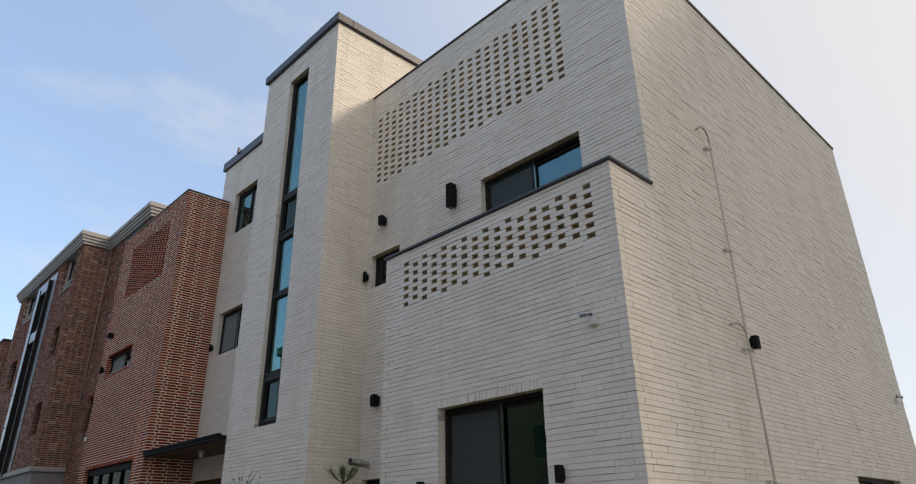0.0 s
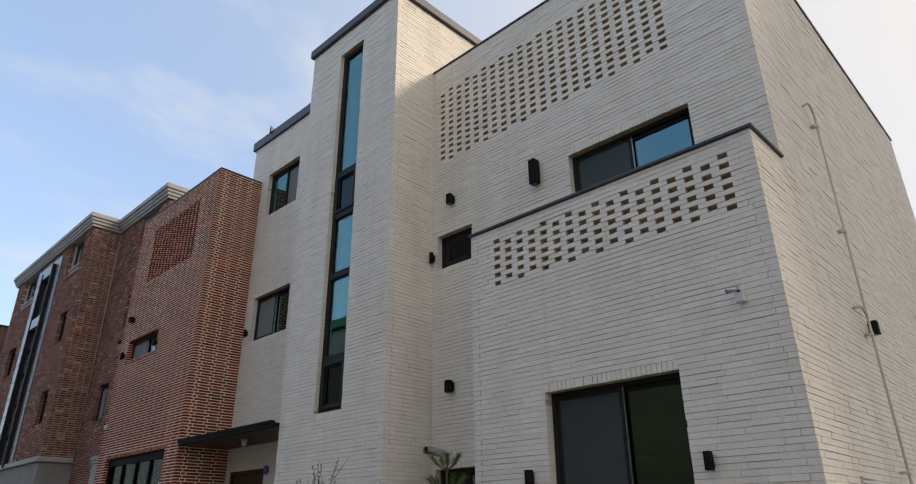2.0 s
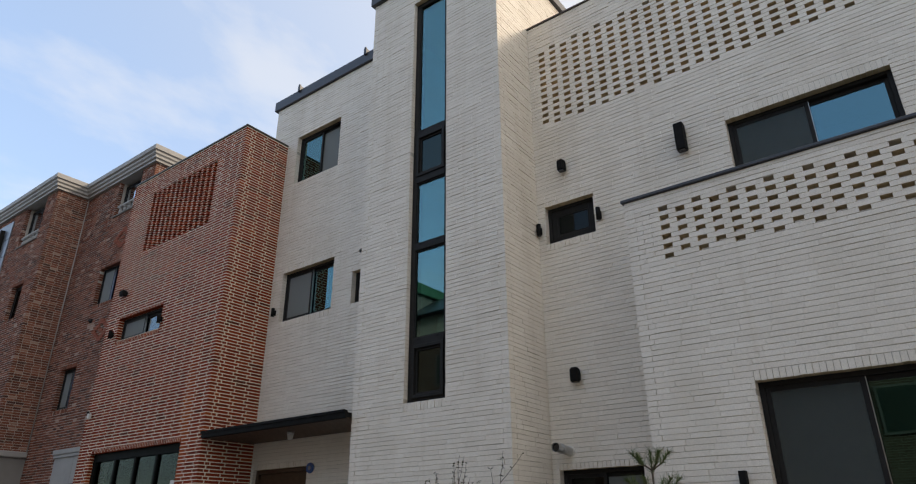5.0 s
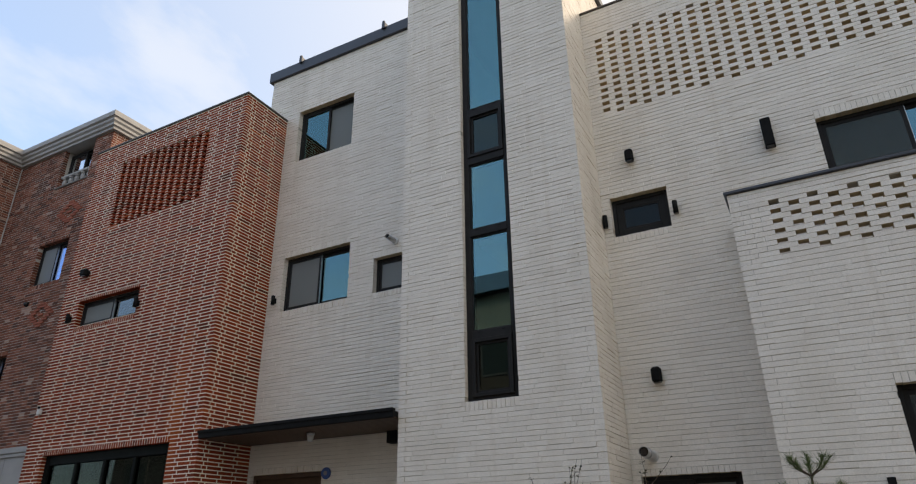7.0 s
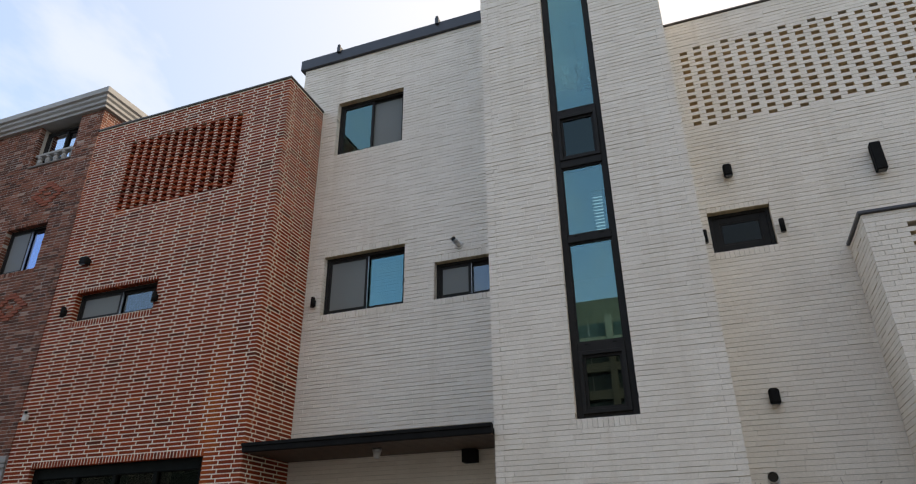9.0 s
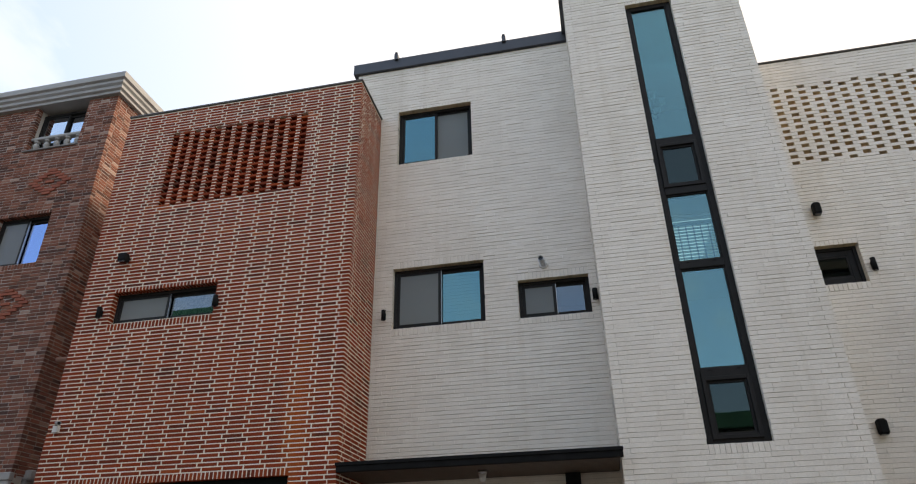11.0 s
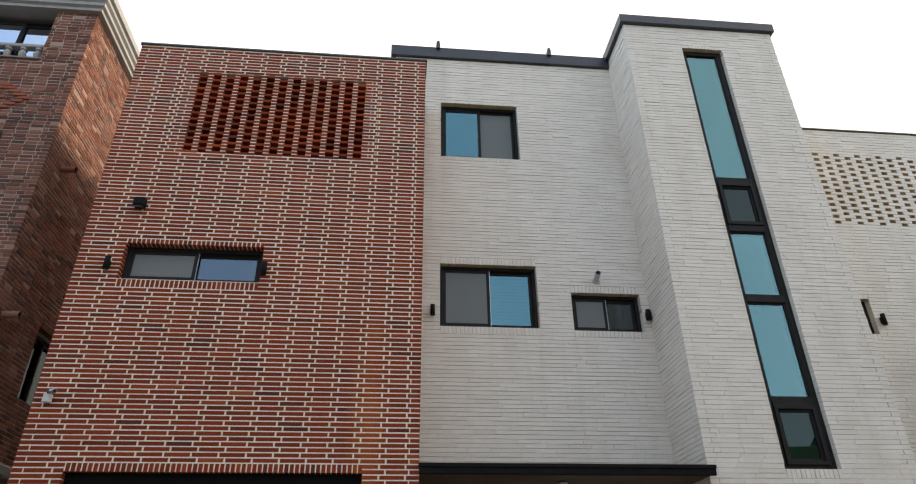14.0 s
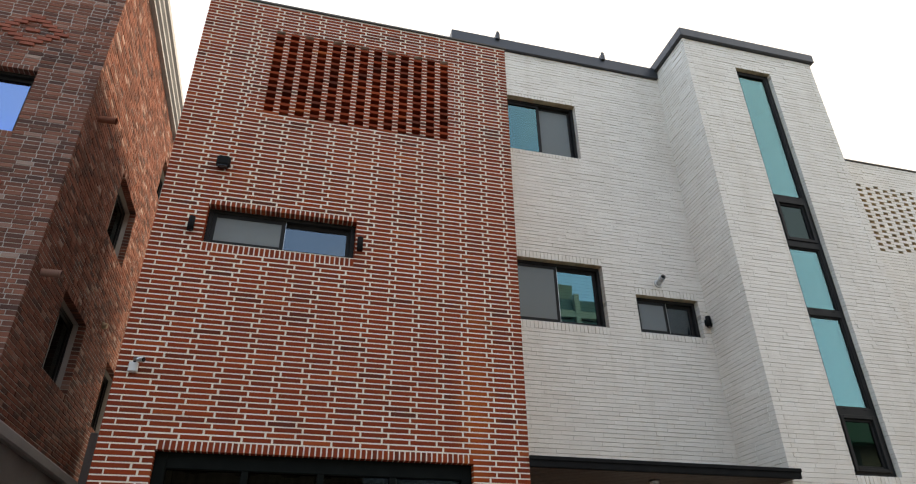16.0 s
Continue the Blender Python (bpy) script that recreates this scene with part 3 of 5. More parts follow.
# ---- styles: course, length, joint, base, depth, joint recess, unevenness, shifts, materials, mortar, upright brick ----
W_STYLE = (0.0535, 0.272, 0.0044, 0.0203, 0.10, 0.0068, 0.0018, (0.0, 0.38, 0.72, 0.15, 0.55, 0.87, 0.3), (WHITE, CLAY), WHITE_JOINT, 0.085)
R_STYLE = (0.0528, 0.268, 0.0134, 0.003, 0.10, 0.0026, 0.0010, (0.35, 0.11), (RED, RED), RED_JOINT, 0.085)
B_STYLE = (0.060, 0.180, 0.0105, 0.01, 0.10, 0.005, 0.0025, (0.0, 0.5), (BROWN, BROWN), BROWN_JOINT, 0.10)

XB, XR, XT, XL, XRED = 5.16, 5.93, 5.093, 5.945, 4.975
YS, YBX, YT0, YT1, YRED, YRED1 = 3.035, 6.53, 8.04, 10.48, 13.61, 17.55
BACK = 13.5
TOP_R, TOP_B, TOP_T, TOP_L, TOP_RED = 8.68, 4.93, 9.92, 9.77, 8.725

# ---- white house ----
house = thing("white_brick_house", (9.5, 8.5, 0), "three-storey house of white long bricks with a stair tower", "house")
fB, fR, fT, fL, fS = Face("x-", XB), Face("x-", XR), Face("x-", XT), Face("x-", XL), Face("y-", YS)

# projecting box with its parapet screen
BIG = (4.045, 5.53, 0.75, 2.87)
SC_B = (3.325 - 0.15, 6.116 + 0.15, 4.72825 - 10 * 0.0535, 4.72825 + 0.0535, (6.116, 3.325, 17), 11, 0, 0.094)
brick_wall("wall", fB, YS, YBX, 0, TOP_B, W_STYLE, house, [BIG], [SC_B], quoin=(0, 0), pick=(3.2, 5.9, 3.0, 4.1), label="front of the projecting box, with a perforated parapet", seed=3)
brick_wall("wall", Face("y+", YBX), XB, XR, 0, TOP_B, W_STYLE, house, quoin=(1, None), label="short return of the projecting box", seed=4)
window(fB, *BIG, house, DEEP_GLASS, 0.11, 0.46, net_high=True, net=DARK_NET, label="large dark-framed sliding window with a net")
boxes("coping", [((XB - 0.03, YS - 0.03, TOP_B), (XB + 0.16, YBX + 0.03, TOP_B + 0.035)), ((XB + 0.16, YBX - 0.13, TOP_B), (XR, YBX + 0.03, TOP_B + 0.035)), ((XB + 0.16, YS - 0.03, TOP_B), (XR - 0.0, YS + 0.13, TOP_B + 0.035))], CAP, house, 0.006, "dark metal coping on the box parapet")
boxes("terrace_floor", [((XB + 0.2, YS + 0.2, 3.9), (XR, YBX - 0.2, 4.05))], CONCRETE, house, 0.005)

# recessed front
W3, SW, LOWER = (3.86, 5.51, 5.33, 6.008), (7.23, 7.93, 5.09, 5.62), (6.95, 7.95, 0.9, 2.305)
zr = 0.0203 + 0.0535 * 153
SC_R = (4.03 - 0.15, 7.82 + 0.15, zr - 25 * 0.0535, zr, (7.82, 4.03, 22), 25, 1, 0.097)
brick_wall("wall", fR, YS, YT0, 0, TOP_R, W_STYLE, house, [W3, SW, LOWER], [SC_R], quoin=(0, None), pick=(6.6, 7.8, 2.4, 6.8), label="recessed white brick front with a perforated roof parapet", seed=5)
window(fR, *W3, house, BLUE_GLASS, 0.09, 0.5, net_high=True, net=DARK_NET, label="wide dark-framed sliding window")
window(fR, *SW, house, DIM_GLASS, 0.09, single=True, net_low=True, label="small dark-framed window")
window(fR, *LOWER, house, DIM_GLASS, 0.09, 0.5, net_low=True, label="dark-framed ground-floor window")
boxes("coping", [((XR - 0.02, YS - 0.02, TOP_R), (XR + 0.24, YT0, TOP_R + 0.03))], CAP_BROWN, house, 0.005, "thin brown metal coping")
boxes("terrace_floor", [((XR + 0.2, YS + 0.2, 6.6), (7.4, YT0, 6.72))], CONCRETE, house, 0.005)
boxes("terrace_wall", [((7.4, YS + 0.22, 6.6), (7.6, YT0, 8.5))], PLASTER, house, 0.005, "tan wall behind the perforated parapet")

# side wall
SLOPE = 0.0222
FALL = [(6.2 + 0.3 * k, 6.502 + 0.3 * k, TOP_R - SLOPE * (0.3 * k + 0.575), TOP_R + 1) for k in range(25)]
SIDE_W = (10.25, 12.11, 1.0, 2.225)
brick_wall("wall", fS, XB, BACK, 0, TOP_R, W_STYLE, house, [SIDE_W], cutouts=[(XB - 1, XR, TOP_B, TOP_R + 1, 1)] + FALL, quoin=(1, None), pick=(5.4, 8.5, 2.2, 4.4), label="tall white brick side wall", seed=6)
# the upper corner: short returns of the recessed front above the box
def side_coping():
    bm = bmesh.new()
    add_box(bm, (XR + 0.24, YS - 0.02, TOP_R - 0.012), (BACK + 0.02, YS + 0.24, TOP_R + 0.03))
    for v in bm.verts:
        v.co.z -= SLOPE * (v.co.x - XR - 0.24)
    part("coping", bm, CAP_BROWN, house, "thin brown metal coping")


side_coping()
window(fS, *SIDE_W, house, CLEAR_GLASS, 0.09, 0.5, label="dark-framed window low in the side wall")
boxes("vent_grille", [((6.05, YS - 0.02, 1.80 + 0.035 * k), (6.45, YS + 0.01, 1.82 + 0.035 * k)) for k in range(5)], PLASTIC, house, 0.002, "white louvred vent grille")

# stair tower
SLOT = (8.945, 9.595, 3.12, 9.48)
brick_wall("wall", fT, YT0, YT1, 0, TOP_T, W_STYLE, house, [SLOT], quoin=(0, 0), pick=(8.1, 10.4, 2.2, 4.6), label="front of the stair tower", seed=7)
brick_wall("wall", Face("y-", YT0), XT, 8.2, 0, TOP_T, W_STYLE, house, quoin=(1, None), label="side of the stair tower", seed=8)
brick_wall("wall", Face("y+", YT1), XT, 8.2, 0, TOP_T, W_STYLE, house, quoin=(1, None), label="side of the stair tower", seed=9)
boxes("coping", [((XT - 0.06, YT0 - 0.06, TOP_T), (XT + 0.26, YT1 + 0.06, TOP_T + 0.17)), ((XT + 0.26, YT0 - 0.06, TOP_T), (8.26, YT0 + 0.24, TOP_T + 0.17)), ((XT + 0.26, YT1 - 0.24, TOP_T), (8.26, YT1 + 0.06, TOP_T + 0.17))], CAP, house, 0.008, "dark zinc fascia round the tower top")
boxes("tower_roof", [((XT + 0.2, YT0 + 0.2, TOP_T - 0.25), (8.2, YT1 - 0.2, TOP_T - 0.05))], CONCRETE, house, 0.005)
slab("tower_back", Face("x-", 8.0), YT0 + 0.2, YT1 - 0.2, 0, TOP_T - 0.26, [(8.4, 9.55, 6.25, 7.45)], 0.0, 0.2, ROOM, house)


def slot_window():
    B, d, f = fT.box, 0.07, 0.072
    u0, u1, z0, z1 = SLOT
    bars = [B(u0, u0 + f, d, d + 0.14, z0, z1), B(u1 - f, u1, d, d + 0.14, z0, z1), B(u0 + f, u1 - f, d, d + 0.14, z0, z0 + f), B(u0 + f, u1 - f, d, d + 0.14, z1 - f, z1)]
    levels = [3.12, 3.885, 5.20, 6.235, 7.005, 9.48]
    for z in levels[1:-1]:
        bars.append(B(u0 + f, u1 - f, d - 0.01, d + 0.14, z - 0.05, z + 0.05))
    win = boxes("window", bars, FRAME, house, 0.004, "tall narrow stair window in five panes")
    for k, (za, zb) in enumerate(zip(levels, levels[1:])):
        za, zb = za + 0.05, zb - 0.05
        a, b = u0 + f, u1 - f
        if k in (0, 3):
            # a top-hung vent: a proud outer sash and a stepped inner bead
            for name, o, s, d0, d1 in (("sash", 0.0, 0.042, d - 0.028, d + 0.05), ("glazing_bead", 0.042, 0.03, d + 0.004, d + 0.05)):
                boxes(name, [B(a + o, a + o + s, d0, d1, za + o, zb - o), B(b - o - s, b - o, d0, d1, za + o, zb - o), B(a + o + s, b - o - s, d0, d1, za + o, za + o + s), B(a + o + s, b - o - s, d0, d1, zb - o - s, zb - o)], FRAME, win, 0.003)
            pane = boxes("pane", [B(a + 0.072, b - 0.072, d + 0.02, d + 0.026, za + 0.072, zb - 0.072)], VENT_GLASS, win, 0)
            net = boxes("insect_net", [B(a + 0.072, b - 0.072, d + 0.05, d + 0.052, za + 0.072, zb - 0.072)], NET, win, 0, "fine grey insect net")
            net.visible_shadow = False
        else:
            s = 0.018
            boxes("glazing_bead", [B(a, a + s, d + 0.012, d + 0.03, za, zb), B(b - s, b, d + 0.012, d + 0.03, za, zb), B(a + s, b - s, d + 0.012, d + 0.03, za, za + s), B(a + s, b - s, d + 0.012, d + 0.03, zb - s, zb)], FRAME, win, 0.002)
            pane = boxes("pane", [B(a, b, d + 0.03, d + 0.036, za, zb)], TEAL_GLASS, win, 0)
            for u in (a + 0.10, b - 0.10):
                boxes("drain_cap", [B(u - 0.02, u + 0.02, d - 0.014, d - 0.009, za - 0.03, za - 0.018)], BLACK, win, 0.001)
        pane.visible_shadow = False


def chandelier(x, y, top):
    """A hanging lamp with six curved arms and small glass cups, in the stair well."""
    t = thing("chandelier", (x, y, top), "dark six-armed chandelier hanging in the stair well", "chandelier")
    part("canopy", add_tube(bmesh.new(), (x, y, top), (x, y, top - 0.05), 0.07, 0.05, 20), BLACK, t)
    part("rod", add_tube(bmesh.new(), (x, y, top - 0.05), (x, y, top - 0.85), 0.008, 0.008, 8), BLACK, t)
    bm = bmesh.new()
    prof = [(0.012, 0.85), (0.05, 0.88), (0.06, 0.93), (0.03, 0.98), (0.02, 1.12), (0.05, 1.18), (0.055, 1.24), (0.025, 1.30), (0.012, 1.34)]
    for (r0, h0), (r1, h1) in zip(prof, prof[1:]):
        add_tube(bm, (x, y, top - h0), (x, y, top - h1), r0, r1, 16, False)
    part("stem", bm, BLACK, t)
    for k in range(6):
        c, s = math.cos(k * math.pi / 3 + 0.3), math.sin(k * math.pi / 3 + 0.3)
        bm = bmesh.new()
        pts = [(0.03, 1.18), (0.10, 1.25), (0.18, 1.24), (0.23, 1.17), (0.24, 1.10)]
        for (r0, h0), (r1, h1) in zip(pts, pts[1:]):
            add_tube(bm, (x + c * r0, y + s * r0, top - h0), (x + c * r1, y + s * r1, top - h1), 0.009, 0.009, 8)
        arm = part("arm", bm, BLACK, t)
        part("cup", add_tube(bmesh.new(), (x + c * 0.24, y + s * 0.24, top - 1.10), (x + c * 0.24, y + s * 0.24, top - 0.99), 0.03, 0.055, 16), PLASTIC, arm, "white glass cup")


def stair_inside():
    """Landings, a balustrade and a pale slatted blind that show through the stair panes."""
    for z in (2.6, 5.85):
        boxes("landing", [((6.9, YT0 + 0.22, z), (7.98, YT1 - 0.22, z + 0.15))], ROOM, house, 0.005)
    rail = boxes("handrail", [((7.16, YT0 + 0.25, 6.80), (7.21, 9.26, 6.85))], FRAME, house, 0.004, "dark metal balustrade on the stair landing")
    boxes("newel_post", [((7.15, 9.22, 6.0), (7.22, 9.29, 6.93))], FRAME, rail, 0.004)
    for k in range(8):
        y = 9.12 - 0.11 * k
        boxes("baluster", [((7.178, y - 0.007, 6.0), (7.192, y + 0.007, 6.80))], FRAME, rail, 0.001)
    boxes("blind", [((7.975, 8.36, 6.22 + 0.06 * k), (7.985, 9.57, 6.258 + 0.06 * k)) for k in range(21)], PALE_BLIND, house, 0, "pale slatted blind over the rear stair window")


chandelier(6.45, 9.34, TOP_T - 0.252)
stair_inside()
slot_window()

# left front, part of it above the red house
LW3, LW2, LWB = (12.11, 13.32, 7.795, 8.84), (12.005, 13.33, 5.05, 5.965), (10.585, 11.545, 5.035, 5.585)
DOOR = (12.26, 13.55, 0.12, 2.61)
YL1 = 14.06
brick_wall("wall", fL, YT1, YL1, 0, TOP_L, W_STYLE, house, [LW3, LW2, LWB, DOOR], cutouts=[(YRED, YL1 + 1, -1, 8.55)], pick=(10.6, 13.3, 3.2, 4.9), label="white brick front beside the stair tower", seed=10)
window(fL, *LW3, house, LIGHT_GLASS, 0.09, 0.5, net_low=True, blind=True, label="dark-framed sliding window with a net")
window(fL, *LW2, house, LIGHT_GLASS, 0.09, 0.5, net_high=True, blind=True, label="dark-framed sliding window with a net")
window(fL, *LWB, house, CLEAR_GLASS, 0.09, 0.5, net_high=True, label="small dark-framed sliding window")
door = boxes("door", [fL.box(DOOR[0], DOOR[1], 0.12, 0.17, DOOR[2], DOOR[3])], WOOD, house, 0.005, "dark brown timber entrance door")
boxes("door_frame", [fL.box(DOOR[0], DOOR[0] + 0.05, 0.06, 0.12, DOOR[2], DOOR[3]), fL.box(DOOR[1] - 0.05, DOOR[1], 0.06, 0.12, DOOR[2], DOOR[3]), fL.box(DOOR[0] + 0.05, DOOR[1] - 0.05, 0.06, 0.12, DOOR[3] - 0.06, DOOR[3])], WOOD, door, 0.004)
boxes("fascia", [((XL - 0.05, YT1, TOP_L), (XL + 0.3, YL1 + 0.08, TOP_L + 0.22))], CAP, house, 0.006, "dark zinc roof fascia")


def left_roof():
    gut = boxes("roof_edge", [((XL + 0.02, YT1 + 0.02, TOP_L + 0.22), (XL + 0.40, 13.6, TOP_L + 0.285))], CAP, house, 0.006, "grey metal roof edge with small clips")
    for y in (11.5, 13.37):
        boxes("bracket", [((XL - 0.085, y - 0.032, TOP_L + 0.17), (XL + 0.06, y + 0.032, TOP_L + 0.295)), ((XL - 0.085, y - 0.022, TOP_L + 0.295), (XL - 0.045, y + 0.022, TOP_L + 0.335))], CAP, gut, 0.004)
    for k in range(8):
        y = 10.7 + 0.37 * k
        boxes("clip", [((XL + 0.05, y - 0.012, TOP_L + 0.28), (XL + 0.09, y + 0.012, TOP_L + 0.32))], CAP, gut, 0.002)


left_roof()
# closing walls and roof
boxes("back_wall", [((BACK - 0.2, YS + 0.2, 0), (BACK, YL1, 8.3))], ROOM, house, 0.005)
boxes("party_wall", [((XL + 0.2, YL1 - 0.2, 0), (BACK - 0.2, YL1, TOP_L - 0.02))], ROOM, house, 0.005)
boxes("roof", [((7.6, YS + 0.22, 8.0), (BACK - 0.2, YT0, 8.2)), ((8.2, YT0, 5.8), (BACK - 0.2, YT1, 6.0)), ((XL + 0.2, YT1, TOP_L - 0.2), (BACK - 0.2, YL1 - 0.2, TOP_L - 0.02))], CONCRETE, house, 0.005)
# unseen walls, added to keep daylight from the open roof out of the wings
boxes("court_wall", [((8.2, YT0 - 0.2, 5.8), (BACK - 0.2, YT0, 8.0)), ((8.2, YT1, 5.8), (BACK - 0.2, YT1 + 0.2, TOP_L - 0.2))], PLASTER, house, 0.005, "plain unseen walls added against light leaks behind the tower")
# slabs and inner walls coloured near-black for the shade of unlit rooms
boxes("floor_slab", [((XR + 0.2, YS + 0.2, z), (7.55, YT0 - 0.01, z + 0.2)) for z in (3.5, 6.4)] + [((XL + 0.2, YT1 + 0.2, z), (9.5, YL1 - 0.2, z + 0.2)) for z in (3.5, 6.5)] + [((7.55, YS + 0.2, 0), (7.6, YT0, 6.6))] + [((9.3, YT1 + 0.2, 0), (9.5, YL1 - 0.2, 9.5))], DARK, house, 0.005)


def canopy():
    c = boxes("canopy", [((4.95, 10.46, 3.02), (5.0, YRED, 3.12)), ((5.0, 10.49, 3.04), (XL, YRED - 0.002, 3.10)), ((4.935, 10.455, 3.085), (4.95, YRED + 0.01, 3.125))], BLACK, house, 0.004, "thin dark metal entrance canopy")
    boxes("soffit", [((5.03 + 0.075 * k, 10.5, 3.022), (5.095 + 0.075 * k, YRED - 0.01, 3.038)) for k in range(12)], WOOD, c, 0.002, "dark timber slat soffit")
    boxes("canopy_bracket", [((5.80, 10.95, 2.87), (5.94, 11.12, 3.02))], BLACK, c, 0.004)
    lamp = tube("ceiling_lamp", (5.38, 12.02, 3.022), (5.38, 12.02, 2.985), 0.055, STEEL, c, 0.05, label="small chrome ceiling lamp")
    tube("globe", (5.38, 12.02, 2.985), (5.38, 12.02, 2.91), 0.046, PLASTIC, lamp, 0.034)


canopy()

# ---- red house ----
red = thing("red_brick_house", (8.0, 15.6, 0), "boxy red brick house front with pale joints and a brick lattice", "house")
fD = Face("x-", XRED)
RW, GAR = (15.49, 17.055, 5.125, 5.58), (14.19, 17.07, 0.3, 3.02)
zred = 0.003 + 0.0528 * 157
SC_D = (14.49 - 0.15, 16.63 + 0.15, zred - 26 * 0.0528, zred, (16.63, 14.49, 13), 26, 0, 0.104)
brick_wall("wall", fD, YRED, YRED1, 0, TOP_RED, R_STYLE, red, [RW, GAR], [SC_D], quoin=(0, 0), pick=(14.0, 17.3, 3.2, 4.75), label="red brick front with white joints", seed=11, thick=0.18)
brick_wall("wall", Face("y-", YRED), XRED, XL, 0, TOP_RED, R_STYLE, red, quoin=(1, None), label="red brick return beside the entrance", seed=12, thick=0.18, pick=(5.0, 6.0, 3.2, 8.0))
brick_wall("wall", Face("y+", YRED1), XRED, 9.4, 0, TOP_RED, R_STYLE, red, quoin=(1, None), label="red brick side in the alley", seed=13, thick=0.18)
window(fD, *RW, red, CLEAR_GLASS, 0.10, 0.5, net_high=True, label="low wide dark-framed sliding window")
boxes("coping", [((XRED - 0.02, YRED - 0.02, TOP_RED), (XRED + 0.26, YRED1 + 0.02, TOP_RED + 0.035)), ((XRED + 0.26, YRED - 0.02, TOP_RED), (XL, YRED + 0.2, TOP_RED + 0.035)), ((XRED + 0.26, YRED1 - 0.2, TOP_RED), (9.4, YRED1 + 0.02, TOP_RED + 0.035))], CAP_BROWN, red, 0.005, "thin dark coping")
boxes("cavity_wall", [((XRED + 0.34, 14.1, 6.6), (XRED + 0.44, 17.0, 8.5))], RED, red, 0.003, "dark brick wall behind the lattice")
# floor and ceiling coloured near-black, so the lattice holes look shaded
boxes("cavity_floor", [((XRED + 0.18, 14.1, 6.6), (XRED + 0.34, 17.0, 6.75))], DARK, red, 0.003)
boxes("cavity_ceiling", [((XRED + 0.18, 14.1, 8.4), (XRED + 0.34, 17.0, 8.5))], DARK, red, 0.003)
boxes("roof", [((XRED + 0.18, YRED + 0.22, 8.35), (9.4, YRED1 - 0.22, 8.5))], CONCRETE, red, 0.005)
boxes("back_wall", [((9.2, YL1, 0), (9.4, YRED1 - 0.22, 8.35))], ROOM, red, 0.005)
# unseen walls, added to block light from the far end of the alley
boxes("alley_light_stop", [((14.8, YRED1 + 0.005, 0), (15.0, 18.76, 8.2)), ((9.6, YRED1 + 0.1, 0), (9.75, 18.76, 4.2))], CONCRETE, red, 0.005, "unseen plain wall added to keep the alley dark")
# the room's shade is put into this wall's near-black colour
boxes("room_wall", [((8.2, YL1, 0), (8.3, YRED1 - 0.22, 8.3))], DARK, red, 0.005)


def shop_window():
    u0, u1, z0, z1 = GAR
    B, d = fD.box, 0.07
    bars = [B(u0, u0 + 0.10, d, d + 0.1, z0, z1), B(u1 - 0.10, u1, d, d + 0.1, z0, z1), B(u0 + 0.10, u1 - 0.10, d, d + 0.1, z1 - 0.14, z1), B(u0 + 0.1, u1 - 0.1, d, d + 0.1, z0, z0 + 0.1)]
    n, mid = 4, []
    w = (u1 - u0 - 0.2) / n
    for k in range(1, n):
        u = u0 + 0.1 + k * w
        mid.append(B(u - 0.03, u + 0.03, d + 0.005, d + 0.09, z0 + 0.1, z1 - 0.14))
    win = boxes("window", bars[2:3], SHOP_FRAME, red, 0.004, "wide black-framed ground-floor glazing in four bays")
    for b in bars[:2] + bars[3:]:
        boxes("frame_bar", [b], SHOP_FRAME, win, 0.004)
    for b in mid:
        boxes("mullion", [b], SHOP_FRAME, win, 0.004)
    boxes("transom", [B(u0 + 0.1, u1 - 0.1, d + 0.007, d + 0.085, 2.28, 2.36)], SHOP_FRAME, win, 0.004)
    for k in range(n):
        for za, zb in ((z0 + 0.1, 2.28), (2.36, z1 - 0.14)):
            p = boxes("pane", [B(u0 + 0.1 + k * w + (0.03 if k else 0), u0 + 0.1 + (k + 1) * w - (0.03 if k < n - 1 else 0), d + 0.04, d + 0.046, za, zb)], SHOP_GLASS, win, 0)
            p.visible_shadow = False
    rng = random.Random(77)
    for k in range(n):
        bm = bmesh.new()
        a, b = u0 + 0.14 + k * w, u0 + 0.06 + (k + 1) * w
        ph, steps, rows = rng.uniform(0, 6), 48, 6
        for back in (0.0, 0.004):
            grid = []
            for i in range(steps + 1):
                q = i / steps
                col = []
                for j in range(rows + 1):
                    h = j / rows
                    fold = 0.028 * math.sin(q * 40 + ph + 0.8 * h) + 0.016 * math.sin(q * 17 + 2 * ph - 3.0 * h)
                    col.append(bm.verts.new(fD.p(a + (b - a) * q, d + 0.24 + back + fold, 1.4 + 1.5 * h + 0.02 * math.sin(q * 9 + ph))))
                grid.append(col)
            for i in range(steps):
                for j in range(rows):
                    f = bm.faces.new((grid[i][j], grid[i + 1][j], grid[i + 1][j + 1], grid[i][j + 1]))
                    f.smooth = True
        part("curtain", bm, CLOTH, win, "gathered grey curtain behind the glass")
    boxes("sticker", [B(u0 + 0.16, u0 + 0.29, d + 0.034, d + 0.039, 2.40, 2.455)], PLASTIC, win, 0, "small plain white sticker")


shop_window()

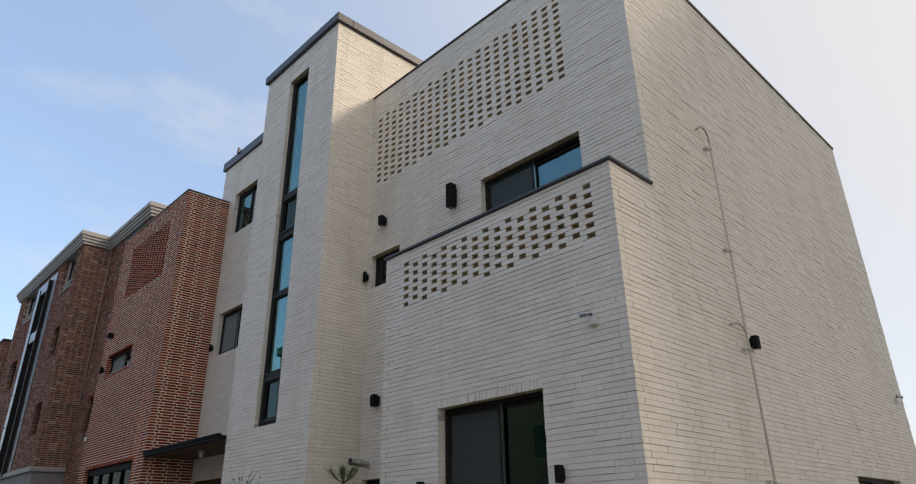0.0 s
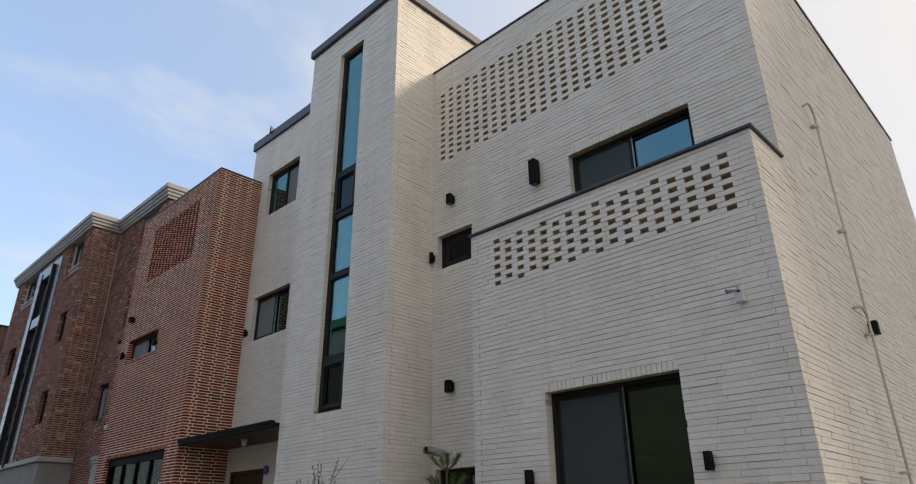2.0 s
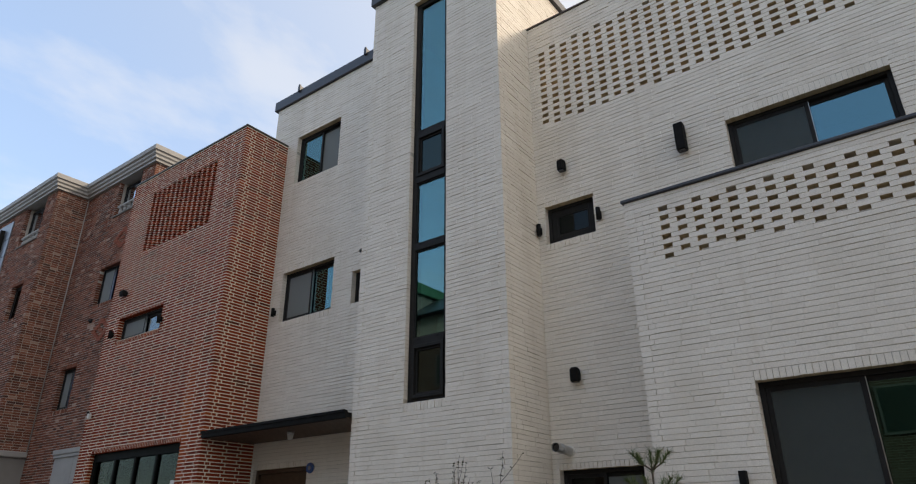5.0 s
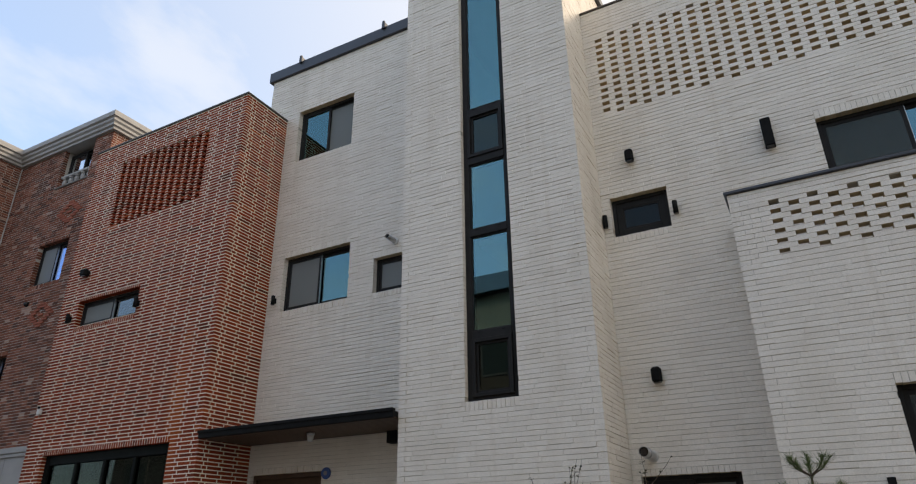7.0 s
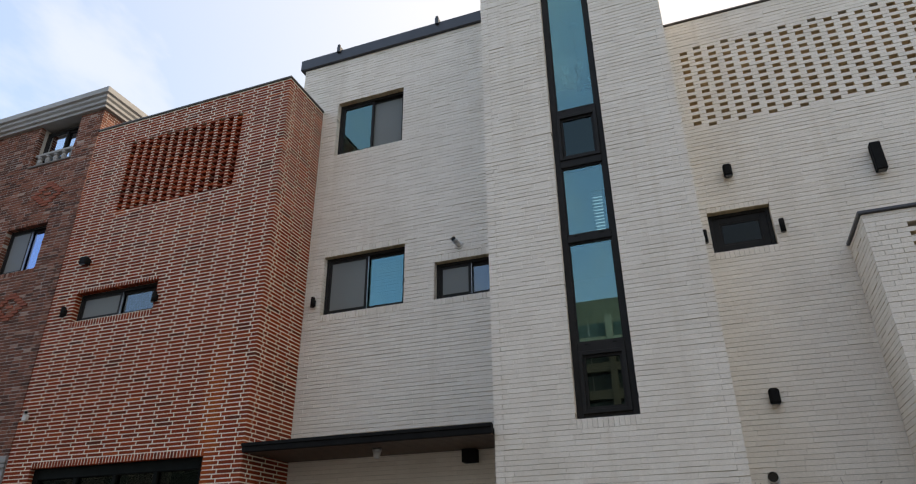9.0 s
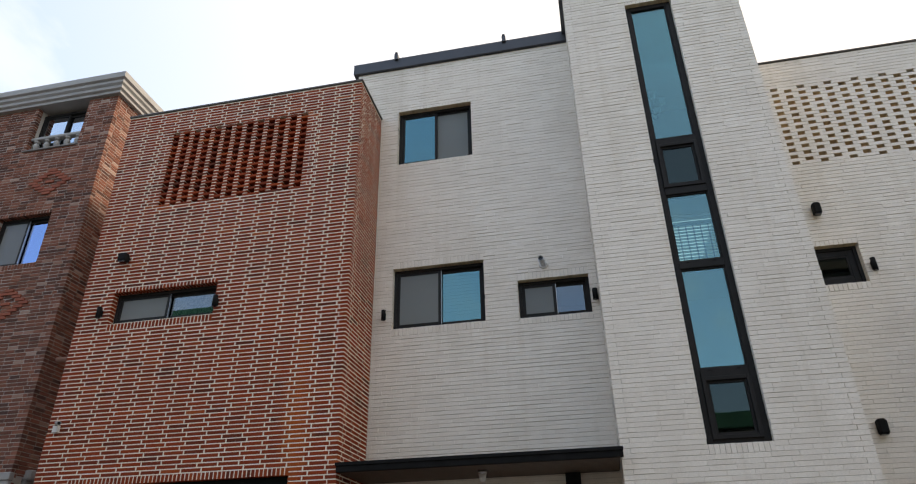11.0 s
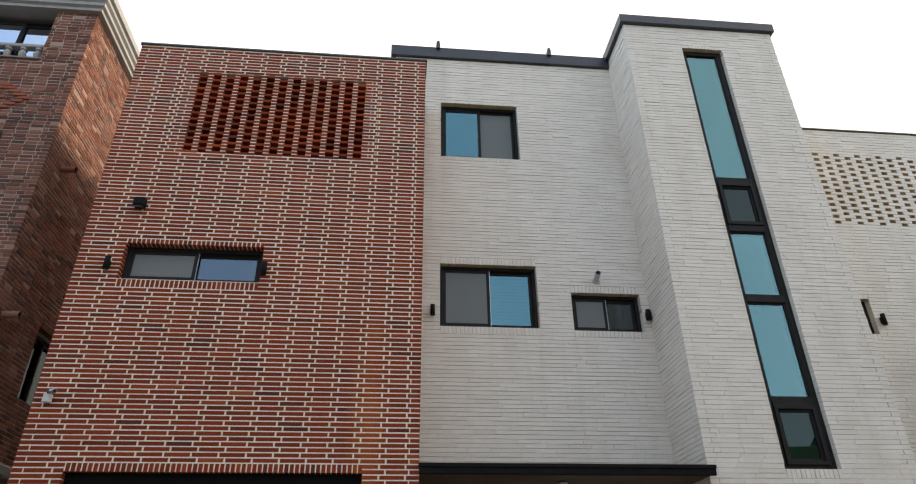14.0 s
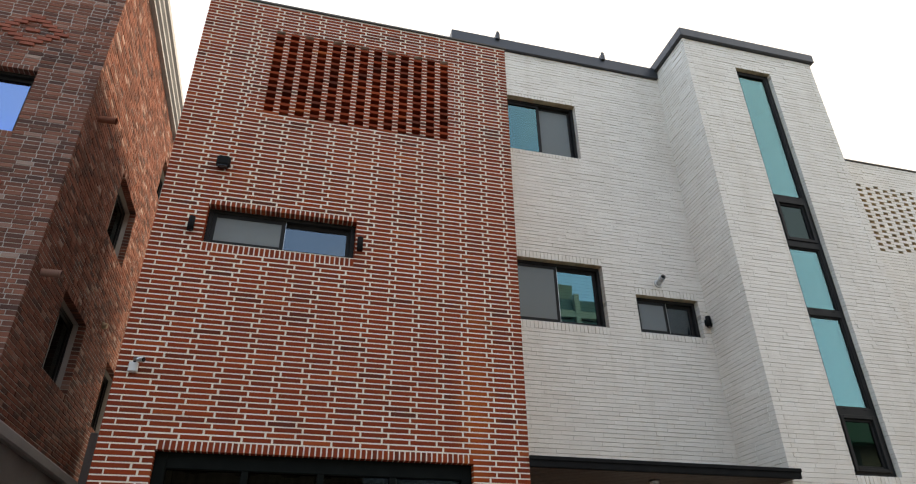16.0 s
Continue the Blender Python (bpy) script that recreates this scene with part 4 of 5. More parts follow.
# ---- brown house ----
brown = thing("brown_brick_house", (9.0, 24.0, 0), "four-storey house of mixed brown brick under a grey moulded cornice", "house")
XN, YN, YBAY, XBAY, YBAY1, TOP_N = 5.92, 18.85, 22.3, 5.10, 30.2, 10.27
fN, fNS, fBY, fBS = Face("x-", XN), Face("y-", YN), Face("x-", XBAY), Face("y-", YBAY)
NW = [(19.55, 20.62, 6.83, 7.79), (20.72, 21.5, 4.38, 5.36)]
LOG = (19.47, 20.58, 9.22, TOP_N + 0.05)
brick_wall("wall", fN, YN, YBAY, 0, TOP_N, B_STYLE, brown, NW, plain=[LOG], quoin=(0, None), pick=(18.8, 20.4, 5.4, 8.9), label="brown brick front with brick diamonds", seed=14)
SN = [(7.96, 9.2, 6.74, 7.76), (7.1, 8.3, 4.36, 5.36), (9.85, 10.9, 4.36, 5.38), (10.12, 11.1, 8.85, 9.65)]
brick_wall("wall", fNS, XN, 15, 3.4, TOP_N, B_STYLE, brown, SN, quoin=(1, None), pick=(6.0, 8.5, 5.5, 8.4), label="brown brick side in the alley", seed=15)
BW = [(23.0, 23.66, 6.8, 7.75), (23.0, 23.66, 4.45, 5.38), (28.1, 29.0, 6.6, 7.6), (28.1, 29.0, 4.2, 5.25)]
BL = [(22.95, 24.2, 9.0, TOP_N + 0.05), (27.6, 29.3, 9.0, TOP_N + 0.05)]
STRIP = (24.95, 27.4, 3.4, 10.1)
brick_wall("wall", fBY, YBAY, YBAY1, 3.4, TOP_N, B_STYLE, brown, BW, plain=BL + [STRIP], quoin=(0, 0), label="brown brick bay front", seed=16)
brick_wall("wall", fBS, XBAY, XN, 3.4, TOP_N, B_STYLE, brown, quoin=(1, None), label="brown brick return of the bay", seed=17)
for f, w in [(fN, NW[0]), (fN, NW[1])] + [(fNS, w) for w in SN] + [(fBY, w) for w in BW]:
    window(f, *w, brown, NAVY_GLASS if f is fN else DIM_GLASS, 0.17 if f is fNS else 0.10, 0.5, net_high=f is fN, label="dark-framed sliding window")
boxes("base", [((XN + 0.24, YN - 0.03, 0), (15, YBAY, 3.36)), ((XBAY - 0.03, YBAY, 0), (15, YBAY1 + 0.03, 3.36))], CONCRETE, brown, 0.01, "pale grey stone ground storey")
for a, b in ((YN - 0.03, 19.74), (19.75, 20.65)):
    boxes("shopfront_panel", [((XN - 0.045, a, 2.68), (XN - 0.003, b, 3.24))], STONE, brown, 0.004, "pale grey panel over the shopfront")
boxes("shopfront_band", [((XN - 0.075, YN - 0.06, 3.24), (XN - 0.003, 20.68, 3.31)), ((XN - 0.095, YN - 0.08, 3.31), (XN - 0.003, 20.7, 3.42))], STONE, brown, 0.01, "grey moulded band over the shopfront")
shop = boxes("shopfront", [((XN - 0.04, YN + 0.1, 2.56), (XN - 0.003, 20.6, 2.67)), ((XN - 0.04, YN + 0.1, 0.1), (XN - 0.003, YN + 0.2, 2.56)), ((XN - 0.04, 20.5, 0.1), (XN - 0.003, 20.6, 2.56))], FRAME, brown, 0.004, "black shopfront frame")
boxes("pane", [((XN - 0.022, YN + 0.2, 0.1), (XN - 0.016, 20.5, 2.56))], LENS, shop, 0)
boxes("string_course", [((XN + 0.24, YN - 0.10, 3.36), (15, YN + 0.2, 3.5)), ((XBAY - 0.10, YBAY - 0.07, 3.36), (XN - 0.005, YBAY1 + 0.10, 3.5))], STONE, brown, 0.02, "grey moulded string course")
# near-black inner walls stand for the unlit rooms behind the panes
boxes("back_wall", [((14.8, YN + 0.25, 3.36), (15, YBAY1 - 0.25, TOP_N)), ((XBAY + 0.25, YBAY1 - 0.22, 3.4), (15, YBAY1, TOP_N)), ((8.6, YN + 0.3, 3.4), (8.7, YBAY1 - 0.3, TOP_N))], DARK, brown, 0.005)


def moulding():
    """A stepped cornice that follows the plan of the house."""
    path = [(15.0, YN), (XN, YN), (XN, YBAY), (XBAY, YBAY), (XBAY, YBAY1), (15.0, YBAY1)]
    sect = [(0.0, 0.0), (0.07, 0.0), (0.07, 0.055), (0.115, 0.08), (0.115, 0.14), (0.155, 0.175), (0.155, 0.235), (0.20, 0.26), (0.20, 0.38), (0.18, 0.40), (-0.3, 0.40), (-0.3, 0.0)]
    bm = bmesh.new()
    rows = []
    for k, (x, y) in enumerate(path):
        a = Vector(path[max(k - 1, 0)] if k else path[0])
        p = Vector((x, y))
        d0 = (p - Vector(path[k - 1])).normalized() if k else (Vector(path[1]) - p).normalized()
        d1 = (Vector(path[k + 1]) - p).normalized() if k + 1 < len(path) else d0
        n0, n1 = Vector((d0.y, -d0.x)), Vector((d1.y, -d1.x))
        n0, n1 = -n0, -n1
        m = (n0 + n1) / max(0.2, 1 + n0.dot(n1))
        rows.append([bm.verts.new((x + m.x * o, y + m.y * o, TOP_N + z)) for o, z in sect])
    for a, b in zip(rows, rows[1:]):
        for i in range(len(sect)):
            j = (i + 1) % len(sect)
            bm.faces.new((a[i], a[j], b[j], b[i]))
    bm.faces.new(rows[0])
    bm.faces.new(rows[-1][::-1])
    bmesh.ops.recalc_face_normals(bm, faces=bm.faces)
    part("cornice", bm, STONE, brown, "stepped grey cornice round the roof")
    boxes("roof", [((XN + 0.1, YN + 0.25, TOP_N + 0.02), (14.9, YBAY1 - 0.25, TOP_N + 0.25)), ((XBAY + 0.1, YBAY + 0.25, TOP_N + 0.02), (XN + 0.1, YBAY1 - 0.25, TOP_N + 0.25))], CONCRETE, brown, 0.01)


moulding()


def baluster_profile():
    return [(0.0, 0.055), (0.03, 0.055), (0.035, 0.03), (0.06, 0.028), (0.10, 0.045), (0.15, 0.058), (0.19, 0.045), (0.22, 0.03), (0.236, 0.055), (0.27, 0.055)]


def loggia(face, u0, u1, z0, z1):
    B = face.box
    boxes("loggia_wall", [B(u0, u0 - 0.1, 0.22, 0.7, z0, z1), B(u1, u1 + 0.1, 0.22, 0.7, z0, z1), B(u0 - 0.1, u1 + 0.1, 0.22, 0.7, z0 - 0.1, z0)], BROWN, brown, 0.003)
    w = window(face, u0, u1, z0, z1 - 0.07, brown, SKY_GLASS, 0.17, 0.5, label="dark-framed window behind the balustrade")
    boxes("loggia_wall", [B(u0 - 0.1, u1 + 0.1, 0.27, 0.6, z1 - 0.07, z1)], DARK, brown, 0.003)
    boxes("sill", [B(u0 - 0.04, u1 + 0.04, -0.03, 0.22, z0, z0 + 0.03)], CONCRETE, brown, 0.004)
    rail = boxes("balustrade", [B(u0, u1, 0.04, 0.16, z0 + 0.30, z0 + 0.36)], STONE, brown, 0.01, "pale turned balusters under a rail")
    n = max(3, round((u1 - u0) / 0.21))
    prof = baluster_profile()
    for k in range(n):
        u = u0 + (u1 - u0) * (k + 0.5) / n
        bm = bmesh.new()
        rings = []
        for za, ra in prof:
            c = Vector(face.p(u, 0.1, z0 + 0.03 + za))
            rings.append([bm.verts.new(c + Vector((ra * math.cos(6.2832 * q / 12), ra * math.sin(6.2832 * q / 12), 0))) for q in range(12)])
        for a, b in zip(rings, rings[1:]):
            for q in range(12):
                bm.faces.new((a[q], a[(q + 1) % 12], b[(q + 1) % 12], b[q]))
        part("baluster", bm, STONE, rail)


for f, l in ((fN, LOG), (fBY, BL[0]), (fBY, BL[1])):
    loggia(f, l[0], l[1], l[2], TOP_N)


def diamond(u, z):
    """Raised bricks laid in a lozenge."""
    bm = bmesh.new()
    c = 0.060
    for r in range(-4, 5):
        o = 0.34 * (1 - abs(r) / 4)
        spots = [(-o, 0.165), (o, 0.165)] if abs(r) < 4 else [(0, 0.165)]
        if r == 0:
            spots.append((0, 0.165))
        for du, wd in spots:
            add_box(bm, *fN.box(u + du - wd / 2, u + du + wd / 2, -0.022, 0.02, z + r * c + 0.005, z + (r + 1) * c - 0.005), 0.003)
    part("brick_diamond", bm, ORANGE, brown, "raised orange brick lozenge")


diamond(19.79, 8.42)
diamond(19.88, 6.06)


def curtain_strip():
    u0, u1, z0, z1 = STRIP
    B = fBY.box
    bars = []
    for a, b in ((u0, u0 + 0.42), (u1 - 0.42, u1)):
        n = 12
        h = (z1 - z0) / n
        bars += [B(a, b, -0.03, 0.2, z0 + k * h + 0.006, z0 + (k + 1) * h - 0.006) for k in range(n)]
    bars += [B(u0 + 0.42, u1 - 0.42, -0.03, 0.2, 9.7, z1), B(u0 + 0.42, u1 - 0.42, -0.03, 0.2, 7.9, 8.25)]
    for b in bars:
        boxes("metal_panel", [b], PANEL, brown, 0.005)
    mull = [B(u0 + 0.46, u0 + 0.54, -0.14, 0.1, z0, 9.9), B(u1 - 0.54, u1 - 0.46, -0.05, 0.1, z0, 9.9), B((u0 + u1) / 2 - 0.03, (u0 + u1) / 2 + 0.03, 0.1, 0.16, z0, 9.7)]
    mull += [B(u0 + 0.42, u1 - 0.42, 0.1, 0.16, z, z + 0.06) for z in (4.4, 5.4, 6.4, 7.2, 8.3)]
    for b in mull[1:]:
        boxes("mullion", [b], FRAME, brown, 0.005)
    fr = boxes("mullion", mull[:1], FRAME, brown, 0.005)
    p = boxes("pane", [B(u0 + 0.42, u1 - 0.42, 0.17, 0.18, z0, 9.7)], CLEAR_GLASS, fr, 0)
    p.visible_shadow = False


curtain_strip()
tube("downpipe", (XN - 0.02, YBAY - 0.02, 3.5), (XN - 0.02, YBAY - 0.02, TOP_N), 0.014, STONE, brown, label="pale rain pipe in the corner")


# ---- the next house along ----
far_brown = thing("brown_brick_house", (8.0, 35.0, 0), "lower brown brick house farther along the street", "house")
fX = Face("x-", 4.9)
XW = [(31.2, 32.0, 6.3, 7.3), (31.2, 32.0, 3.6, 4.7), (34, 35.2, 6.3, 7.3)]
brick_wall("wall", fX, 30.45, 38, 0, 8.75, B_STYLE, far_brown, XW, quoin=(0, None), label="plain brown brick front", seed=21)
brick_wall("wall", Face("y-", 30.45), 4.9, 9, 0, 8.75, B_STYLE, far_brown, quoin=(1, None), label="brown brick side", seed=22)
for w in XW:
    window(fX, *w, far_brown, DIM_GLASS, 0.14, 0.5, label="dark-framed window")
boxes("coping", [((4.84, 30.4, 8.75), (5.2, 38, 8.83)), ((5.2, 30.4, 8.75), (9, 30.7, 8.83))], CAP_BROWN, far_brown, 0.01)
boxes("roof", [((5.15, 30.7, 8.4), (12, 38, 8.6))], CONCRETE, far_brown, 0.01)
boxes("back_wall", [((11.8, 30.7, 0), (12, 38, 8.4)), ((7.5, 30.7, 0), (7.6, 38, 8.4))], DARK, far_brown, 0.01)


# ---- things fixed to the walls ----
def lamp_box(face, u, z, w, h, dp=0.11, label="black metal box wall lamp", round_top=False):
    t = thing("wall_lamp", face.p(u, 0, z), label, "wall lamp", "wall lamps")
    B = face.box
    boxes("back_plate", [B(u - w * 0.35, u + w * 0.35, -0.025, 0.0, z - h * 0.35, z + h * 0.35)], BLACK, t, 0.003)
    bm = bmesh.new()
    add_box(bm, *B(u - w / 2, u + w / 2, -0.025 - dp, -0.025, z - h / 2, z + h / 2), min(w, dp) * (0.22 if round_top else 0.06))
    body = part("housing", bm, BLACK, t)
    boxes("diffuser", [B(u - w * 0.36, u + w * 0.36, -0.025 - dp * 0.85, -0.025 - dp * 0.15, z - h / 2 - 0.003, z - h / 2 + 0.004)], LENS, body, 0)
    return t


def lamp_tube(face, u, z, r, h, label="small black cylinder wall lamp"):
    t = thing("wall_lamp", face.p(u, 0, z), label, "wall lamp", "wall lamps")
    boxes("back_plate", [face.box(u - r * 0.6, u + r * 0.6, -0.03, 0.0, z - h * 0.3, z + h * 0.3)], BLACK, t, 0.002)
    a, b = Vector(face.p(u, -0.03 - r, z - h / 2)), Vector(face.p(u, -0.03 - r, z + h / 2))
    body = part("housing", add_tube(bmesh.new(), a, b, r, r, 20), BLACK, t)
    part("diffuser", add_tube(bmesh.new(), a - Vector((0, 0, 0.003)), a + Vector((0, 0, 0.002)), r * 0.8, r * 0.8, 20), LENS, body)
    return t


lamp_box(fR, 6.01, 5.935, 0.11, 0.36, 0.11, "large black up-and-down wall lamp")
lamp_box(fR, 7.60, 6.12, 0.10, 0.17, 0.10, "black rounded box wall lamp", True)
lamp_box(fR, 7.63, 3.335, 0.105, 0.17, 0.10, "black rounded box wall lamp", True)
lamp_tube(fR, 8.0, 5.29, 0.03, 0.165)
lamp_tube(fR, 7.15, 5.28, 0.03, 0.165)
lamp_box(fB, 3.87, 2.08, 0.055, 0.15, 0.07, "slim black box wall lamp")
lamp_box(fB, 5.745, 2.05, 0.06, 0.15, 0.07, "slim black box wall lamp")
lamp_tube(fL, 10.525, 5.25, 0.035, 0.15)
lamp_tube(fL, 13.43, 5.24, 0.03, 0.15)
lamp_tube(fD, 17.18, 5.28, 0.032, 0.16)
lamp_tube(fD, 15.44, 5.27, 0.032, 0.16)
lamp_box(fD, 16.99, 6.09, 0.14, 0.13, 0.10, "black rounded box wall lamp on red brick", True)
lamp_box(fS, 7.68, 3.535, 0.085, 0.15, 0.07, "black box lamp on the side wall")


def spotlight(face, u, z, way, label):
    """A double sensor floodlight on a square box."""
    t = thing("security_light", face.p(u, 0, z), label, "security light")
    boxes("junction_box", [face.box(u - 0.04, u + 0.04, -0.055, 0.0, z - 0.055, z + 0.035)], PLASTIC, t, 0.008)
    a = Vector(face.p(u, -0.035, z + 0.03))
    b = Vector(face.p(u + 0.01 * way, -0.055, z + 0.062))
    c = Vector(face.p(u + 0.085 * way, -0.10, z + 0.045))
    part("arm", add_tube(bmesh.new(), a, b, 0.014, 0.014, 12), BLACK, t, "black swivel joint")
    head = part("head", add_tube(bmesh.new(), b - (c - b) * 0.15, c, 0.021, 0.026, 18), STEEL, t, "chrome lamp head")
    part("lens", add_tube(bmesh.new(), c, c + (c - b).normalized() * 0.004, 0.021, 0.021, 18), LENS, head)
    return t


spotlight(fB, 3.385, 3.385, 1, "small white twin security light on white brick")
spotlight(fD, 17.40, 3.74, -1, "small white twin security light on red brick")
spotlight(fS, 13.0, 3.51, 1, "small dark security light near the back corner")


def flue(face, u, z, tilt, label, r=0.05, reach=0.30):
    t = thing("flue_pipe", face.p(u, 0, z), label, "flue pipe", "flue pipes")
    part("collar", add_tube(bmesh.new(), face.p(u, 0.0, z), face.p(u, -0.02, z), 0.062, 0.052, 24), PLASTIC, t, "white plastic wall collar")
    a, b = Vector(face.p(u, -0.02, z)), Vector(face.p(u + tilt, -reach, z + 0.02))
    m = a.lerp(b, 0.55)
    pipe = part("pipe", add_tube(bmesh.new(), a, b, r, r, 24, False), STEEL, t)
    part("ring", add_tube(bmesh.new(), m, m + (b - a).normalized() * 0.03, r + 0.006, r + 0.006, 24), STEEL, pipe)
    # black disc inside the open end stands for the shaded bore
    part("dark_mouth", add_tube(bmesh.new(), b - (b - a).normalized() * 0.03, b - (b - a).normalized() * 0.025, r - 0.002, r - 0.002, 24), LENS, pipe)
    return t


flue(fR, 7.80, 2.50, 0.02, "stainless flue pipe with a white collar over the window")
flue(fL, 11.17, 5.78, 0.02, "short stainless flue pipe with a white collar", 0.036, 0.19)
for x, z in ((6.35, 7.51), (6.19, 5.15)):
    t = thing("vent_pipe", (x, YN, z), "short brown vent pipe in the alley wall", "vent pipe", "vent pipes")
    part("pipe", add_tube(bmesh.new(), (x, YN + 0.05, z), (x - 0.02, YN - 0.22, z - 0.01), 0.045, 0.045, 20, False), BROWN, t)
    # black disc in place of the shade inside the pipe
    part("dark_mouth", add_tube(bmesh.new(), (x - 0.02, YN - 0.19, z - 0.01), (x - 0.02, YN - 0.20, z - 0.01), 0.043, 0.043, 20), LENS, t)


t = thing("wall_vent", (9.03, YN, 5.67), "small round pinkish vent on the alley wall", "wall vent")
part("hood", add_tube(bmesh.new(), (9.03, YN + 0.01, 5.67), (9.03, YN - 0.07, 5.66), 0.055, 0.04, 20), CLAY, t)


def bent_pipe():
    """The beige gas riser on the side wall, with two swan necks and clips."""
    t = thing("gas_pipe", (7.47, YS, 0), "thin beige gas riser pipe up the white side wall", "pipe")
    y = YS - 0.06
    bm = bmesh.new()
    pts = [Vector((7.47, y, 0.0)), Vector((7.47, y, 6.08)), Vector((7.46, y, 6.17)), Vector((7.41, y, 6.23)), Vector((7.34, y, 6.25)), Vector((7.27, y, 6.22)), Vector((7.26, YS, 6.20))]
    for a, b in zip(pts, pts[1:]):
        add_tube(bm, a, b, 0.0135, 0.0135, 10)
    part("riser", bm, BEIGE, t)
    bm = bmesh.new()
    pts = [Vector((7.47, y, 3.62)), Vector((7.40, y, 3.67)), Vector((7.30, y, 3.69)), Vector((7.22, y, 3.67)), Vector((7.20, YS, 3.66))]
    for a, b in zip(pts, pts[1:]):
        add_tube(bm, a, b, 0.0135, 0.0135, 10)
    part("branch", bm, BEIGE, t)
    for z in (0.9, 2.05, 3.42, 4.6, 5.98):
        bm = bmesh.new()
        add_tube(bm, (7.47, y, z - 0.02), (7.47, y, z + 0.02), 0.020, 0.020, 12)
        add_box(bm, (7.39, YS - 0.05, z - 0.012), (7.46, YS, z + 0.012), 0.002)
        part("clip", bm, BEIGE, t)


bent_pipe()
t = thing("round_sign", (XL, 12.17, 2.57), "small round blue enamel sign by the door", "sign")
part("disc", add_tube(bmesh.new(), (XL - 0.01, 12.17, 2.57), (XL - 0.03, 12.17, 2.57), 0.078, 0.073, 28), BLUE, t)
part("centre", add_tube(bmesh.new(), (XL - 0.03, 12.17, 2.57), (XL - 0.034, 12.17, 2.57), 0.03, 0.03, 20), PANEL, t, "grey plain mark")


def dome_camera():
    """A small black dome on the brown front."""
    x, y, z = XN, 20.48, 6.42
    t = thing("security_camera", (x, y, z), "small black dome camera on brown brick", "security camera")
    part("base", add_tube(bmesh.new(), (x, y, z), (x - 0.03, y, z), 0.055, 0.055, 20), BLACK, t)
    bm = bmesh.new()
    for k in range(5):
        a0, a1 = k * math.pi / 10, (k + 1) * math.pi / 10
        add_tube(bm, (x - 0.03 - 0.05 * math.sin(a0), y, z), (x - 0.03 - 0.05 * math.sin(a1), y, z), 0.05 * math.cos(a0), 0.05 * math.cos(a1) + 0.001, 20, False)
    part("dome", bm, LENS, t)


dome_camera()

# ---- plants ----
def twig(bm, a, way, length, r, rng, depth, leaves):
    steps = 4
    p, w = Vector(a), Vector(way).normalized()
    for k in range(steps):
        q = p + w * (length / steps)
        add_tube(bm, p, q, r * (1 - k / steps * 0.6), r * (1 - (k + 1) / steps * 0.6), 5, False)
        p = q
        w = (w + Vector((rng.uniform(-0.22, 0.22), rng.uniform(-0.22, 0.22), rng.uniform(-0.05, 0.16)))).normalized()
        if depth < 2:
            for _ in range(rng.randint(1, 2)):
                s = (w + Vector((rng.uniform(-1, 1), rng.uniform(-1, 1), rng.uniform(-0.1, 0.6))) * 0.8).normalized()
                twig(bm, p, s, length * 0.45, r * 0.5, rng, depth + 1, leaves)
        else:
            leaves.append((p.copy(), w.copy()))


def shrub(x, y, h, seed, spread):
    rng = random.Random(seed)
    t = thing("shrub", (x, y, 0), "thin-twigged shrub with small dull green leaves", "shrub")
    lv = []
    for k in range(13):
        bm = bmesh.new()
        a = rng.uniform(0, 6.28)
        s = Vector((math.cos(a) * 0.35, math.sin(a) * spread, 1))
        twig(bm, (x + rng.uniform(-0.05, 0.05), y + rng.uniform(-0.1, 0.1), 0.0), s, h * rng.uniform(0.8, 1.05), 0.013, rng, 0, lv)
        part("stem", bm, BARK, t)
    bm = bmesh.new()
    for p, w in lv:
        for _ in range(rng.randint(0, 3)):
            o = Vector((rng.uniform(-1, 1), rng.uniform(-1, 1), rng.uniform(-0.6, 0.6))).normalized()
            s = o.cross(Vector((0, 0, 1))).normalized()
            n = o.cross(s)
            L, W = rng.uniform(0.022, 0.042), 0.010
            v = [bm.verts.new(p + d) for d in (Vector(), o * L * 0.5 + s * W + n * 0.004, o * L, o * L * 0.5 - s * W + n * 0.004)]
            bm.faces.new(v)
    lo = part("leaves", bm, LEAF, t)
    tagged(lo, kind="stuff")


shrub(4.45, 7.95, 1.5, 5, 0.42)


